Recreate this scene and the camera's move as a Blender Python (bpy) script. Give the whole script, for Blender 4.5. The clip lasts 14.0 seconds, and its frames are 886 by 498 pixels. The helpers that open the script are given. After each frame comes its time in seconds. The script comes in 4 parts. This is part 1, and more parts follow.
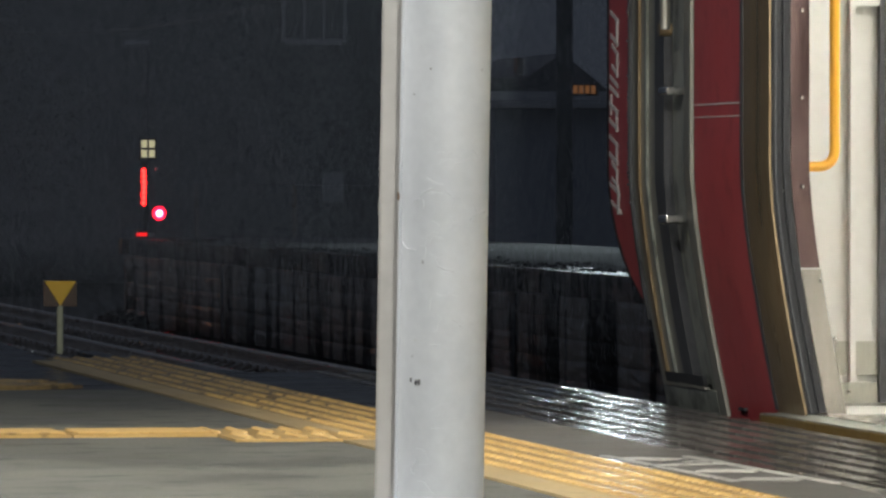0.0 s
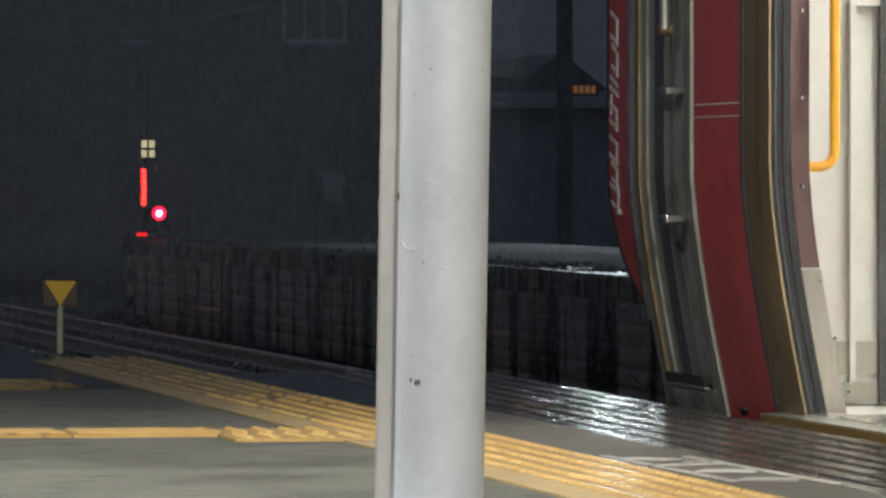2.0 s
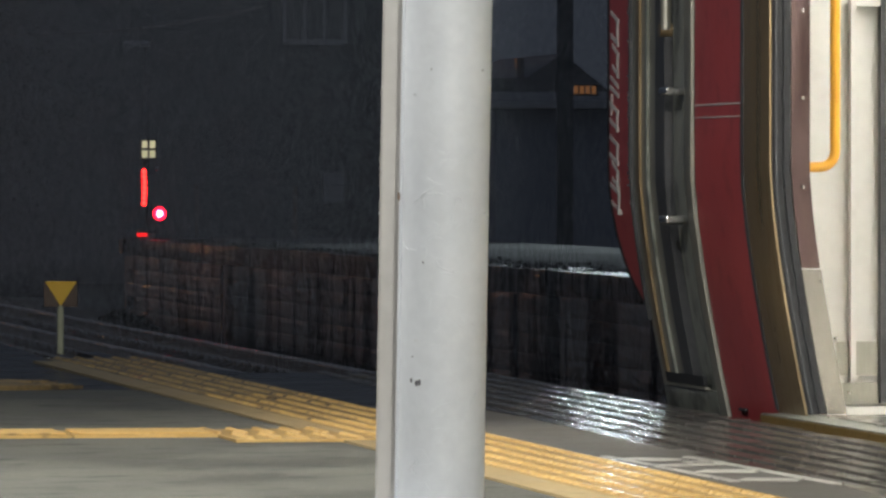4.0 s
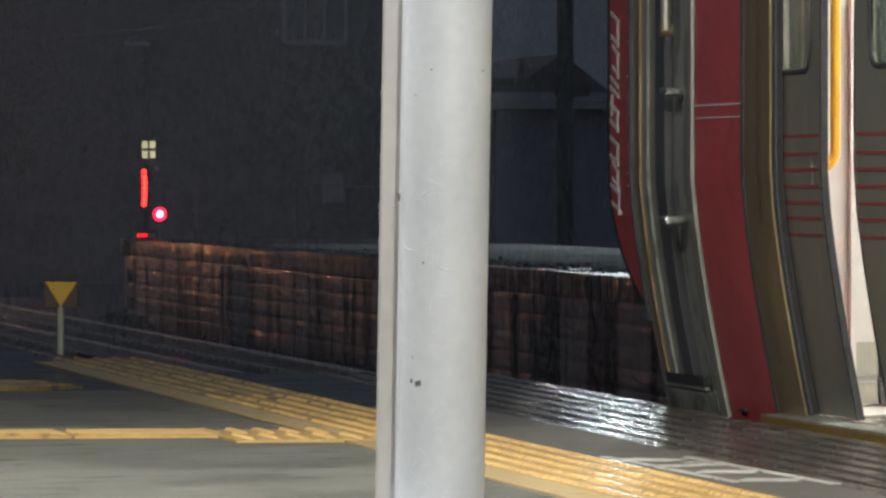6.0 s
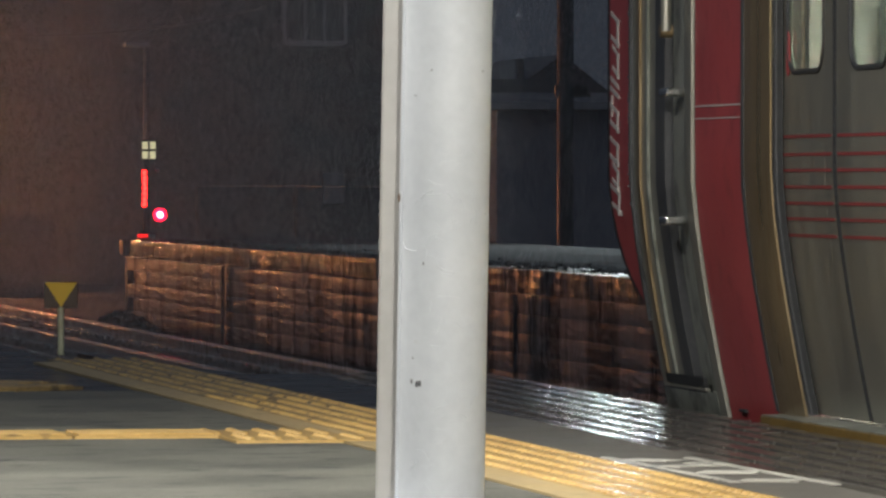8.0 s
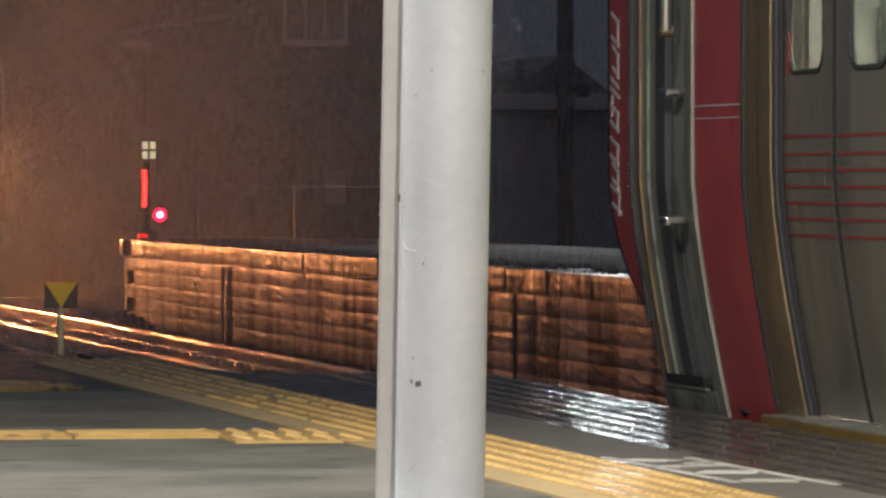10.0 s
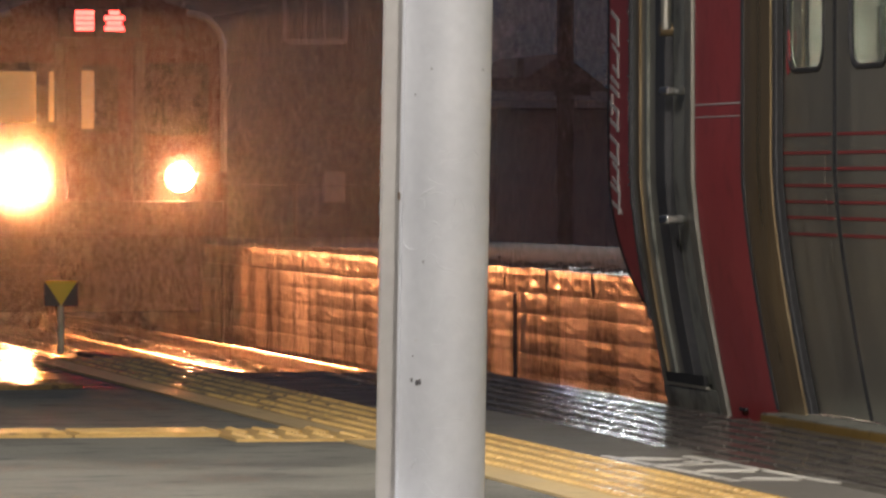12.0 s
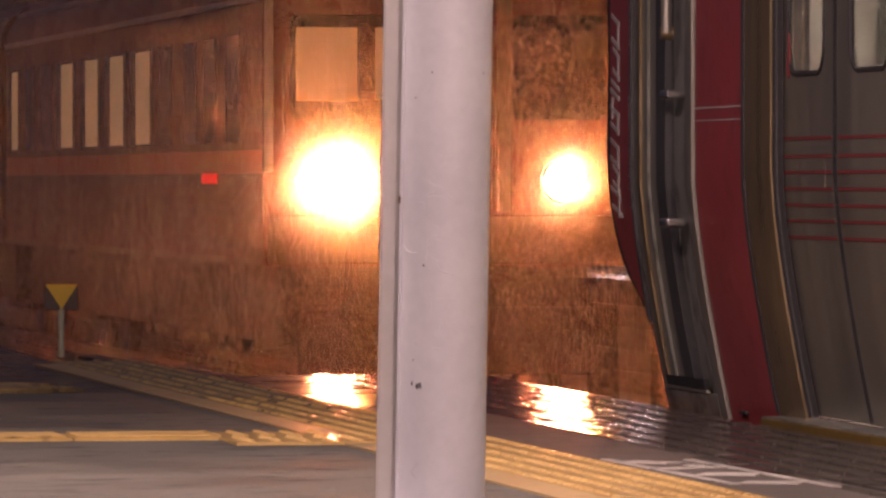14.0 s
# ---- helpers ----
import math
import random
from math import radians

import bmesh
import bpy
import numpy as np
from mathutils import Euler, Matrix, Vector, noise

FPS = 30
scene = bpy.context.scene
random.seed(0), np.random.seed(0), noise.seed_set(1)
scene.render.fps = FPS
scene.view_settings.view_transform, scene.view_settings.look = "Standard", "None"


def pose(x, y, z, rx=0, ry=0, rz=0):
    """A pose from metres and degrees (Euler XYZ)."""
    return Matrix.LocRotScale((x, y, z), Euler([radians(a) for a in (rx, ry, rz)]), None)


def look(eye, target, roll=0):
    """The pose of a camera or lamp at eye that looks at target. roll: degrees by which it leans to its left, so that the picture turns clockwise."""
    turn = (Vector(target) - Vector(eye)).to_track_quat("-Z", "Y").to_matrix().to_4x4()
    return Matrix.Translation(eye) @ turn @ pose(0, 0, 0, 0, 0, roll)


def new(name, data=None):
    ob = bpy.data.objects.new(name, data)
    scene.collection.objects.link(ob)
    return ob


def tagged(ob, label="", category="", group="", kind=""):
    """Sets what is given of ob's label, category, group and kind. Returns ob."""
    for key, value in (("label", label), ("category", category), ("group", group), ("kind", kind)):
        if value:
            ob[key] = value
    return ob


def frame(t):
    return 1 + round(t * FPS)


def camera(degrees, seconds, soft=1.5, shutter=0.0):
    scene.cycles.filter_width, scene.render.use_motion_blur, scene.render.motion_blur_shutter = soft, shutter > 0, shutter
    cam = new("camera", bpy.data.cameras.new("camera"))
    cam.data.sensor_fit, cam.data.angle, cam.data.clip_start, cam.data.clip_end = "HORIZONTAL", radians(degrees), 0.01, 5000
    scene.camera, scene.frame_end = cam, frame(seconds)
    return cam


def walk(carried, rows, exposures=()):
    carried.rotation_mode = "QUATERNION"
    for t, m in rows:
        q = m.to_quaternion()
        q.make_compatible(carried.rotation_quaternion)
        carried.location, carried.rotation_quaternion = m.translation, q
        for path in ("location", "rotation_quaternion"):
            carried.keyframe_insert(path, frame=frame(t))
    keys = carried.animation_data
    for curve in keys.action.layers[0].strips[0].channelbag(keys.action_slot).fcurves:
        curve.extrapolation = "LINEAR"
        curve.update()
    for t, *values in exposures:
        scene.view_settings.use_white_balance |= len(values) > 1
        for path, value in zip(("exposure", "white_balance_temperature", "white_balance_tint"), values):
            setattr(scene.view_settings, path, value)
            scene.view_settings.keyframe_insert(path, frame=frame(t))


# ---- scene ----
cam = camera(7.476, 14.0, soft=2.6)
EYE = Vector((0.0, 0.0, 0.55))
YAW = math.atan(1994 / 12000)


def aim(down, side=0.0):
    """The camera's pose: its line of sight 'down' and 'side' in 1/12000 rad from level and from the set bearing."""
    a = YAW + side / 12000
    d = Vector((math.sin(a), math.cos(a), -down / 12000))
    return look(EYE, EYE + d)


SHAKE = [(0.0, 126, 0), (2.5, 126, 0), (3.2, 125.6, -0.6), (5.5, 125, -1), (6.5, 124, -1.2), (8.2, 123.5, -1.4), (10.5, 123.4, -1.4),
         (11.0, 123, -1.4), (11.5, 123.4, -1.4), (12.0, 126, -1.4), (12.5, 126, -1.4), (13.0, 123.2, -1.6), (13.5, 123, -1.8), (14.0, 120, -2)]
walk(cam, [(t, aim(d, s)) for t, d, s in SHAKE], [(0.0, 0.0, 6500, 10), (5.3, 0.1, 6520, 10), (7.8, 0.2, 6600, 10), (10.4, 0.05, 6800, 14), (11.3, -0.1, 6700, 11), (12.5, -0.1, 7350, 28), (14.0, -0.36, 8200, 56)])

# ---- light: a dusk sky after rain, tube lamps under the platform canopy, a lamp on the far platform ----
world = bpy.data.worlds.new("dusk")
scene.world = world
world.use_nodes = True
wn = world.node_tree
back = wn.nodes["Background"]
coord, split = wn.nodes.new("ShaderNodeTexCoord"), wn.nodes.new("ShaderNodeSeparateXYZ")
wn.links.new(coord.outputs["Generated"], split.inputs[0])
cloud = wn.nodes.new("ShaderNodeTexNoise")
cloud.inputs["Scale"].default_value, cloud.inputs["Detail"].default_value = 5, 5
wn.links.new(coord.outputs["Generated"], cloud.inputs[0])
rise = wn.nodes.new("ShaderNodeMapRange")
rise.inputs["From Min"].default_value, rise.inputs["From Max"].default_value = 0.0, 0.6
rise.inputs["To Min"].default_value, rise.inputs["To Max"].default_value = 0.045, 0.115
wn.links.new(split.outputs["Z"], rise.inputs[0])
drift = wn.nodes.new("ShaderNodeMapRange")
drift.inputs["To Min"].default_value, drift.inputs["To Max"].default_value = 0.75, 1.25
wn.links.new(cloud.outputs[0], drift.inputs[0])
both = wn.nodes.new("ShaderNodeMath")
both.operation = "MULTIPLY"
wn.links.new(rise.outputs[0], both.inputs[0]), wn.links.new(drift.outputs[0], both.inputs[1])
wn.links.new(both.outputs[0], back.inputs[1])
back.inputs[0].default_value = (0.48, 0.58, 0.78, 1)


def area_lamp(name, where, target, sx, sy, watts, colour):
    data = bpy.data.lights.new(name, "AREA")
    data.shape, data.size, data.size_y, data.energy, data.color = "RECTANGLE", sx, sy, watts, colour
    ob = new(name, data)
    ob.matrix_world = look(where, target)
    return ob


# tubes hung under the canopy in two rows along the platform
for u, v, watts in ((2.2, -1.0, 160), (2.2, 4.0, 720), (0.3, 8.2, 210)):
    bulb = bpy.data.lights.new("canopy_lamp_light", "POINT")
    bulb.energy, bulb.color, bulb.shadow_soft_size = watts, (1.0, 0.975, 0.91), 0.16
    new("canopy_lamp_light", bulb).location = (u, v, 3.1)
area_lamp("canopy_tube_light", (0.5, 11.8, 3.1), (0.5, 11.8, 0), 0.25, 1.3, 185, (1.0, 0.975, 0.91))
area_lamp("far_platform_lamp_light", (15.15, 78.6, 3.1), (3.0, 16.0, 0.0), 0.5, 0.5, 190, (0.78, 0.93, 0.97))


# ---- materials ----
def nodes_of(name):
    m = bpy.data.materials.new(name)
    m.use_nodes = True
    t = m.node_tree
    return m, t.nodes, t.links, t.nodes["Principled BSDF"]


def ramp(n, l, fac, stops):
    r = n.new("ShaderNodeValToRGB")
    while len(r.color_ramp.elements) < len(stops):
        r.color_ramp.elements.new(0.5)
    for e, (p, c) in zip(r.color_ramp.elements, stops):
        e.position, e.color = p, (*c, 1) if len(c) == 3 else c
    l.new(fac, r.inputs[0])
    return r.outputs[0]


def surface(name, dark, light, grain=40.0, blot=1.5, rough=(0.4, 0.6), bump=0.2, metal=0.0, coat=0.0, coat_rough=0.08,
            stretch=(1, 1, 1), vary=0.0, dirt=None, dirt_at=(0.62, 0.75), fine=0.004, matt_dirt=False):
    """A worn surface: a broad blotch, a fine grain, a bump and, where asked, dirt spots and a wet film."""
    m, n, l, p = nodes_of(name)
    pos = n.new("ShaderNodeNewGeometry").outputs["Position"]
    sc = n.new("ShaderNodeVectorMath")
    sc.operation = "MULTIPLY"
    l.new(pos, sc.inputs[0])
    sc.inputs[1].default_value = stretch
    big, small = n.new("ShaderNodeTexNoise"), n.new("ShaderNodeTexNoise")
    big.inputs["Scale"].default_value, big.inputs["Detail"].default_value = blot, 6
    small.inputs["Scale"].default_value, small.inputs["Detail"].default_value = grain, 5
    l.new(sc.outputs[0], big.inputs[0]), l.new(sc.outputs[0], small.inputs[0])
    mixf = n.new("ShaderNodeMath")
    mixf.operation = "MULTIPLY_ADD"
    l.new(small.outputs[0], mixf.inputs[0])
    mixf.inputs[1].default_value = 0.45
    half = n.new("ShaderNodeMath")
    half.operation = "MULTIPLY"
    half.inputs[1].default_value = 0.55
    l.new(big.outputs[0], half.inputs[0]), l.new(half.outputs[0], mixf.inputs[2])
    fac = mixf.outputs[0]
    if vary:
        info = n.new("ShaderNodeObjectInfo")
        va = n.new("ShaderNodeMath")
        va.operation = "MULTIPLY_ADD"
        va.inputs[1].default_value = vary
        sub = n.new("ShaderNodeMath")
        sub.operation = "SUBTRACT"
        sub.inputs[1].default_value = 0.5
        l.new(info.outputs["Random"], sub.inputs[0]), l.new(sub.outputs[0], va.inputs[0]), l.new(fac, va.inputs[2])
        fac = va.outputs[0]
    col = ramp(n, l, fac, [(0.32, dark), (0.68, light)])
    if dirt:
        spots = n.new("ShaderNodeTexNoise")
        spots.inputs["Scale"].default_value, spots.inputs["Detail"].default_value = blot * 4, 8
        l.new(sc.outputs[0], spots.inputs[0])
        f = ramp(n, l, spots.outputs[0], [(dirt_at[0], (0, 0, 0)), (dirt_at[1], (1, 1, 1))])
        mx = n.new("ShaderNodeMixRGB")
        mx.inputs[2].default_value = (*dirt, 1)
        l.new(f, mx.inputs[0]), l.new(col, mx.inputs[1])
        col = mx.outputs[0]
    l.new(col, p.inputs["Base Color"])
    rr = n.new("ShaderNodeMapRange")
    rr.inputs["From Min"].default_value, rr.inputs["From Max"].default_value = 0.35, 0.65
    rr.inputs["To Min"].default_value, rr.inputs["To Max"].default_value = rough
    l.new(big.outputs[0], rr.inputs[0]), l.new(rr.outputs[0], p.inputs["Roughness"])
    p.inputs["Metallic"].default_value = metal
    p.inputs["Coat Weight"].default_value, p.inputs["Coat Roughness"].default_value = coat, coat_rough
    if matt_dirt:
        for socket, clean in (("Coat Weight", coat), ("Specular IOR Level", 0.5)):
            wet = n.new("ShaderNodeMapRange")
            wet.inputs["To Min"].default_value, wet.inputs["To Max"].default_value = clean, 0.02
            l.new(f, wet.inputs[0]), l.new(wet.outputs[0], p.inputs[socket])
    if bump:
        b = n.new("ShaderNodeBump")
        b.inputs["Strength"].default_value, b.inputs["Distance"].default_value = bump, fine
        l.new(fac, b.inputs["Height"]), l.new(b.outputs[0], p.inputs["Normal"])
        if coat:
            l.new(b.outputs[0], p.inputs["Coat Normal"])
    return m


def glow(name, colour, strength):
    m, n, l, p = nodes_of(name)
    p.inputs["Base Color"].default_value = (*[c * 0.5 for c in colour], 1)
    p.inputs["Emission Color"].default_value = (*colour, 1)
    p.inputs["Emission Strength"].default_value = strength
    return m


def glass(name, tint, alpha=0.35):
    m, n, l, p = nodes_of(name)
    p.inputs["Base Color"].default_value = (*tint, 1)
    p.inputs["Roughness"].default_value = 0.03
    p.inputs["Transmission Weight"].default_value = 1 - alpha
    p.inputs["IOR"].default_value = 1.1
    return m


M = {
    "asphalt": surface("damp_asphalt", (0.055, 0.056, 0.048), (0.19, 0.188, 0.16), 95, 2.2, (0.5, 0.85), 0.9, dirt=(0.045, 0.047, 0.045), dirt_at=(0.55, 0.7), fine=0.007),
    "wet_asphalt": surface("wet_asphalt", (0.008, 0.009, 0.011), (0.02, 0.022, 0.026), 40, 3.0, (0.4, 0.7), 0.7, coat=0.5, coat_rough=0.12, fine=0.010),
    "concrete": surface("platform_concrete", (0.075, 0.07, 0.062), (0.17, 0.16, 0.14), 90, 2.5, (0.5, 0.7), 0.4, coat=0.0, coat_rough=0.2, dirt=(0.07, 0.068, 0.065)),
    "brick": surface("wet_paving_brick", (0.042, 0.038, 0.034), (0.13, 0.116, 0.10), 60, 9, (0.5, 0.7), 0.55, coat=0.9, coat_rough=0.06, vary=0.18, fine=0.012),
    "grout": surface("paver_joint", (0.02, 0.02, 0.02), (0.05, 0.048, 0.045), 90, 5, (0.5, 0.8), 0.3),
    "tactile": surface("yellow_tactile_tile", (0.42, 0.26, 0.08), (0.68, 0.46, 0.16), 60, 3, (0.35, 0.55), 0.25, coat=0.35, coat_rough=0.2, vary=0.12, dirt=(0.25, 0.16, 0.06)),
    "paint_white": surface("worn_white_paint", (0.42, 0.41, 0.37), (0.62, 0.61, 0.55), 80, 4, (0.4, 0.6), 0.2, dirt=(0.15, 0.15, 0.14), dirt_at=(0.58, 0.68)),
    "post": surface("thick_white_gloss_paint", (0.57, 0.60, 0.64), (0.66, 0.69, 0.73), 55, 7, (0.3, 0.42), 0.25, fine=0.002, dirt=(0.55, 0.56, 0.56), dirt_at=(0.7, 0.8)),
    "chip": surface("bare_chip", (0.05, 0.05, 0.06), (0.16, 0.16, 0.17), 200, 30, (0.6, 0.8), 0.3),
    "steel": surface("brushed_stainless_steel", (0.37, 0.365, 0.315), (0.50, 0.49, 0.425), 40, 1.0, (0.34, 0.5), 0.12, metal=0.75, stretch=(8, 8, 0.6)),
    "steel_warm": surface("dirty_stainless_steel", (0.30, 0.225, 0.13), (0.43, 0.34, 0.21), 30, 1.6, (0.26, 0.42), 0.15, metal=0.75, stretch=(9, 9, 0.5), dirt=(0.31, 0.215, 0.115), dirt_at=(0.5, 0.7)),
    "corner": surface("grey_painted_corner", (0.17, 0.185, 0.16), (0.30, 0.315, 0.275), 40, 3, (0.3, 0.45), 0.2, coat=0.4, coat_rough=0.12, dirt=(0.10, 0.105, 0.095), dirt_at=(0.52, 0.66)),
    "red": surface("dark_red_train_paint", (0.33, 0.045, 0.05), (0.44, 0.068, 0.074), 90, 3, (0.35, 0.5), 0.15, coat=0.25, coat_rough=0.18, dirt=(0.30, 0.048, 0.054), dirt_at=(0.56, 0.7)),
    "red_thin": surface("dull_red_line", (0.17, 0.028, 0.028), (0.24, 0.04, 0.04), 60, 4, (0.4, 0.5), 0.05),
    "steel_leaf": surface("dull_stainless_steel", (0.34, 0.33, 0.28), (0.46, 0.45, 0.385), 40, 1.0, (0.32, 0.46), 0.12, metal=0.82, stretch=(8, 8, 0.6)),
    "rubber": surface("black_rubber", (0.012, 0.013, 0.015), (0.03, 0.032, 0.035), 60, 5, (0.55, 0.75), 0.15),
    "rubber_grey": surface("grey_rubber", (0.04, 0.042, 0.046), (0.08, 0.083, 0.09), 60, 5, (0.3, 0.5), 0.15),
    "gold": surface("ochre_painted_sill", (0.10, 0.062, 0.012), (0.20, 0.125, 0.03), 60, 6, (0.35, 0.5), 0.2, dirt=(0.06, 0.04, 0.015)),
    "cream": surface("white_interior_panel", (0.60, 0.595, 0.56), (0.68, 0.675, 0.64), 30, 2, (0.35, 0.45), 0.05),
    "grab": surface("yellow_grab_bar", (0.78, 0.36, 0.03), (0.86, 0.43, 0.05), 20, 3, (0.25, 0.35), 0.03),
    "purple_steel": surface("polished_jamb_plate", (0.16, 0.10, 0.10), (0.26, 0.18, 0.17), 20, 5, (0.12, 0.25), 0.05, metal=0.8, stretch=(4, 4, 0.6)),
    "floor_grey": surface("train_floor_covering", (0.66, 0.65, 0.62), (0.76, 0.75, 0.72), 120, 3, (0.3, 0.4), 0.1),
    "dark_wall": surface("dark_house_siding", (0.045, 0.05, 0.054), (0.085, 0.092, 0.098), 3, 0.3, (0.6, 0.8), 0.08),
    "pale_wall": surface("pale_house_plaster", (0.19, 0.21, 0.25), (0.27, 0.29, 0.33), 3, 0.4, (0.6, 0.8), 0.08),
    "roof": surface("dark_roof_tiles", (0.08, 0.08, 0.09), (0.14, 0.14, 0.15), 8, 1, (0.5, 0.7), 0.3),
    "frame_grey": surface("aluminium_window_frame", (0.3, 0.31, 0.33), (0.42, 0.43, 0.45), 30, 3, (0.3, 0.5), 0.05, metal=0.3),
    "block": surface("wet_concrete_block", (0.065, 0.053, 0.043), (0.27, 0.215, 0.165), 7, 0.8, (0.3, 0.55), 0.6, coat=0.55, coat_rough=0.14, stretch=(1, 0.5, 0.05), vary=0.03, dirt=(0.02, 0.018, 0.015), dirt_at=(0.46, 0.53), fine=0.025, matt_dirt=True),
    "coping": surface("wet_coping_stone", (0.035, 0.031, 0.027), (0.15, 0.13, 0.108), 16, 2.2, (0.3, 0.5), 0.9, coat=0.15, coat_rough=0.25, stretch=(1, 1.0, 0.15), vary=0.04, dirt=(0.02, 0.019, 0.017), dirt_at=(0.42, 0.52), fine=0.05, matt_dirt=True),
    "ballast": surface("brown_ballast", (0.05, 0.036, 0.028), (0.14, 0.105, 0.08), 18, 2, (0.4, 0.7), 0.8, coat=0.4, coat_rough=0.25, fine=0.03),
    "rail": surface("worn_rail_steel", (0.55, 0.46, 0.38), (0.75, 0.66, 0.57), 30, 2, (0.10, 0.2), 0.2, metal=0.9),
    "sleeper": surface("wet_concrete_sleeper", (0.16, 0.13, 0.11), (0.3, 0.26, 0.22), 20, 3, (0.25, 0.45), 0.3, coat=0.8, coat_rough=0.1),
    "soil": surface("dark_ground", (0.03, 0.027, 0.022), (0.075, 0.065, 0.05), 5, 0.3, (0.6, 0.85), 0.6, fine=0.03),
    "iron": surface("dark_painted_iron", (0.02, 0.022, 0.025), (0.05, 0.05, 0.055), 40, 4, (0.4, 0.6), 0.15),
    "rust": surface("rusty_fence_pipe", (0.10, 0.06, 0.035), (0.22, 0.14, 0.08), 40, 5, (0.4, 0.6), 0.3),
    "sign_yellow": surface("yellow_sign_enamel", (0.8, 0.47, 0.01), (0.88, 0.54, 0.015), 20, 6, (0.35, 0.45), 0.05),
    "sign_post": surface("cream_sign_post", (0.42, 0.44, 0.30), (0.56, 0.58, 0.42), 40, 8, (0.4, 0.6), 0.1, dirt=(0.25, 0.22, 0.12)),
    "body_red": surface("maroon_railcar_paint", (0.06, 0.006, 0.008), (0.10, 0.010, 0.012), 12, 1, (0.35, 0.5), 0.05, coat=0.15, coat_rough=0.12),
    "body_grey": surface("grey_front_panel", (0.06, 0.045, 0.043), (0.095, 0.074, 0.07), 12, 1, (0.3, 0.45), 0.05, coat=0.3),
    "under": surface("sooty_underframe", (0.015, 0.013, 0.012), (0.04, 0.034, 0.03), 12, 2, (0.5, 0.7), 0.3),
    "cable": surface("wire_sheath", (0.2, 0.16, 0.12), (0.3, 0.25, 0.2), 20, 3, (0.3, 0.4), 0.05),
    "glass": glass("window_glass", (0.42, 0.50, 0.44), 0.15),
    "wet_glass": surface("rain_wet_window_glass", (0.01, 0.012, 0.014), (0.018, 0.018, 0.02), 6, 0.6, (0.14, 0.2), 0.0),
    "lamp_red": glow("red_signal_lens", (1.0, 0.006, 0.03), 7),
    "side_red": glow("dim_red_lens", (1.0, 0.02, 0.02), 0.5),
    "foot_red": glow("low_red_lens", (1.0, 0.012, 0.012), 1.6),
    "led_red": glow("red_led_strip", (1.0, 0.008, 0.010), 6),
    "sign_red": glow("red_led_sign", (1.0, 0.05, 0.04), 14),
    "headlight": glow("warm_headlight_lens", (1.0, 0.36, 0.13), 5800),
    "headlight_low": glow("warm_dipped_lens", (1.0, 0.36, 0.13), 5800 * 0.5),
    "board_lit": glow("pale_lit_panel", (1.0, 0.92, 0.55), 0.62),
    "window_lit": glow("lit_railcar_window", (1.0, 0.82, 0.42), 0.15),
    "blind": glow("lit_drawn_blind", (1.0, 0.74, 0.3), 0.2),
    "strip_white": glow("train_ceiling_light", (1.0, 0.97, 0.9), 60),
    "amber": glow("amber_lit_sign", (1.0, 0.42, 0.14), 0.12),
    "plate": surface("polished_steel_plate", (0.5, 0.47, 0.42), (0.68, 0.65, 0.6), 14, 3, (0.16, 0.3), 0.12, metal=0.85, stretch=(6, 6, 0.5)),
    "backing": surface("brown_backing_plate", (0.10, 0.072, 0.055), (0.15, 0.105, 0.08), 30, 6, (0.5, 0.7), 0.1),
    "shine": surface("bright_screw_head", (0.6, 0.6, 0.58), (0.75, 0.75, 0.72), 60, 9, (0.15, 0.25), 0.05, metal=1.0),
}
M["far_deck"] = surface("far_platform_asphalt", (0.025, 0.025, 0.026), (0.075, 0.072, 0.068), 22, 2.0, (0.75, 0.95), 1.0, dirt=(0.02, 0.02, 0.02), fine=0.03)
# Wet, dirty tiles; their colour is also darkened for weaker light past the canopy.
M["tactile_dirty_dim"] = surface("wet_dirty_dim_tactile_tile", (0.19, 0.135, 0.06), (0.48, 0.34, 0.14), 70, 4, (0.3, 0.5), 0.35, coat=0.6, coat_rough=0.12, vary=0.15, dirt=(0.10, 0.08, 0.055), dirt_at=(0.52, 0.64))
M["tactile_worn_dim"] = surface("worn_dim_tactile_tile", (0.38, 0.245, 0.085), (0.66, 0.45, 0.155), 70, 4, (0.35, 0.55), 0.3, coat=0.45, coat_rough=0.15, vary=0.12, dirt=(0.12, 0.085, 0.045), dirt_at=(0.52, 0.64))
M["leaf"] = surface("wet_dark_leaf", (0.04, 0.055, 0.03), (0.08, 0.1, 0.06), 8, 1.5, (0.35, 0.5), 0.0)
M["edging"] = surface("worn_yellow_edging", (0.36, 0.27, 0.13), (0.56, 0.43, 0.22), 40, 2.5, (0.4, 0.6), 0.25, dirt=(0.16, 0.13, 0.08))
# White post paint, greyed so that the duct looks shaded.
M["duct"] = surface("shade_greyed_white_paint", (0.42, 0.41, 0.39), (0.52, 0.51, 0.49), 30, 4, (0.4, 0.5), 0.1)
M["drop"] = surface("clear_water_drop", (0.5, 0.5, 0.5), (0.6, 0.6, 0.6), 30, 3, (0.02, 0.05), 0.0, metal=0.9)
M["lamp_core"] = glow("red_lamp_core", (1.0, 0.22, 0.36), 18)
M["led_core"] = glow("led_bright_core", (1.0, 0.02, 0.015), 10)
M["lettering"] = surface("silver_lettering", (0.5, 0.48, 0.47), (0.62, 0.6, 0.58), 30, 3, (0.3, 0.4), 0.05)

# ---- building helpers ----
ORIGIN = {}


def thing(name, at, label, category="", group="", kind=""):
    ob = new(name)
    ob.empty_display_size = 0.1
    ob.location = at
    ORIGIN[ob] = Vector(at)
    return tagged(ob, label, category, group, kind)


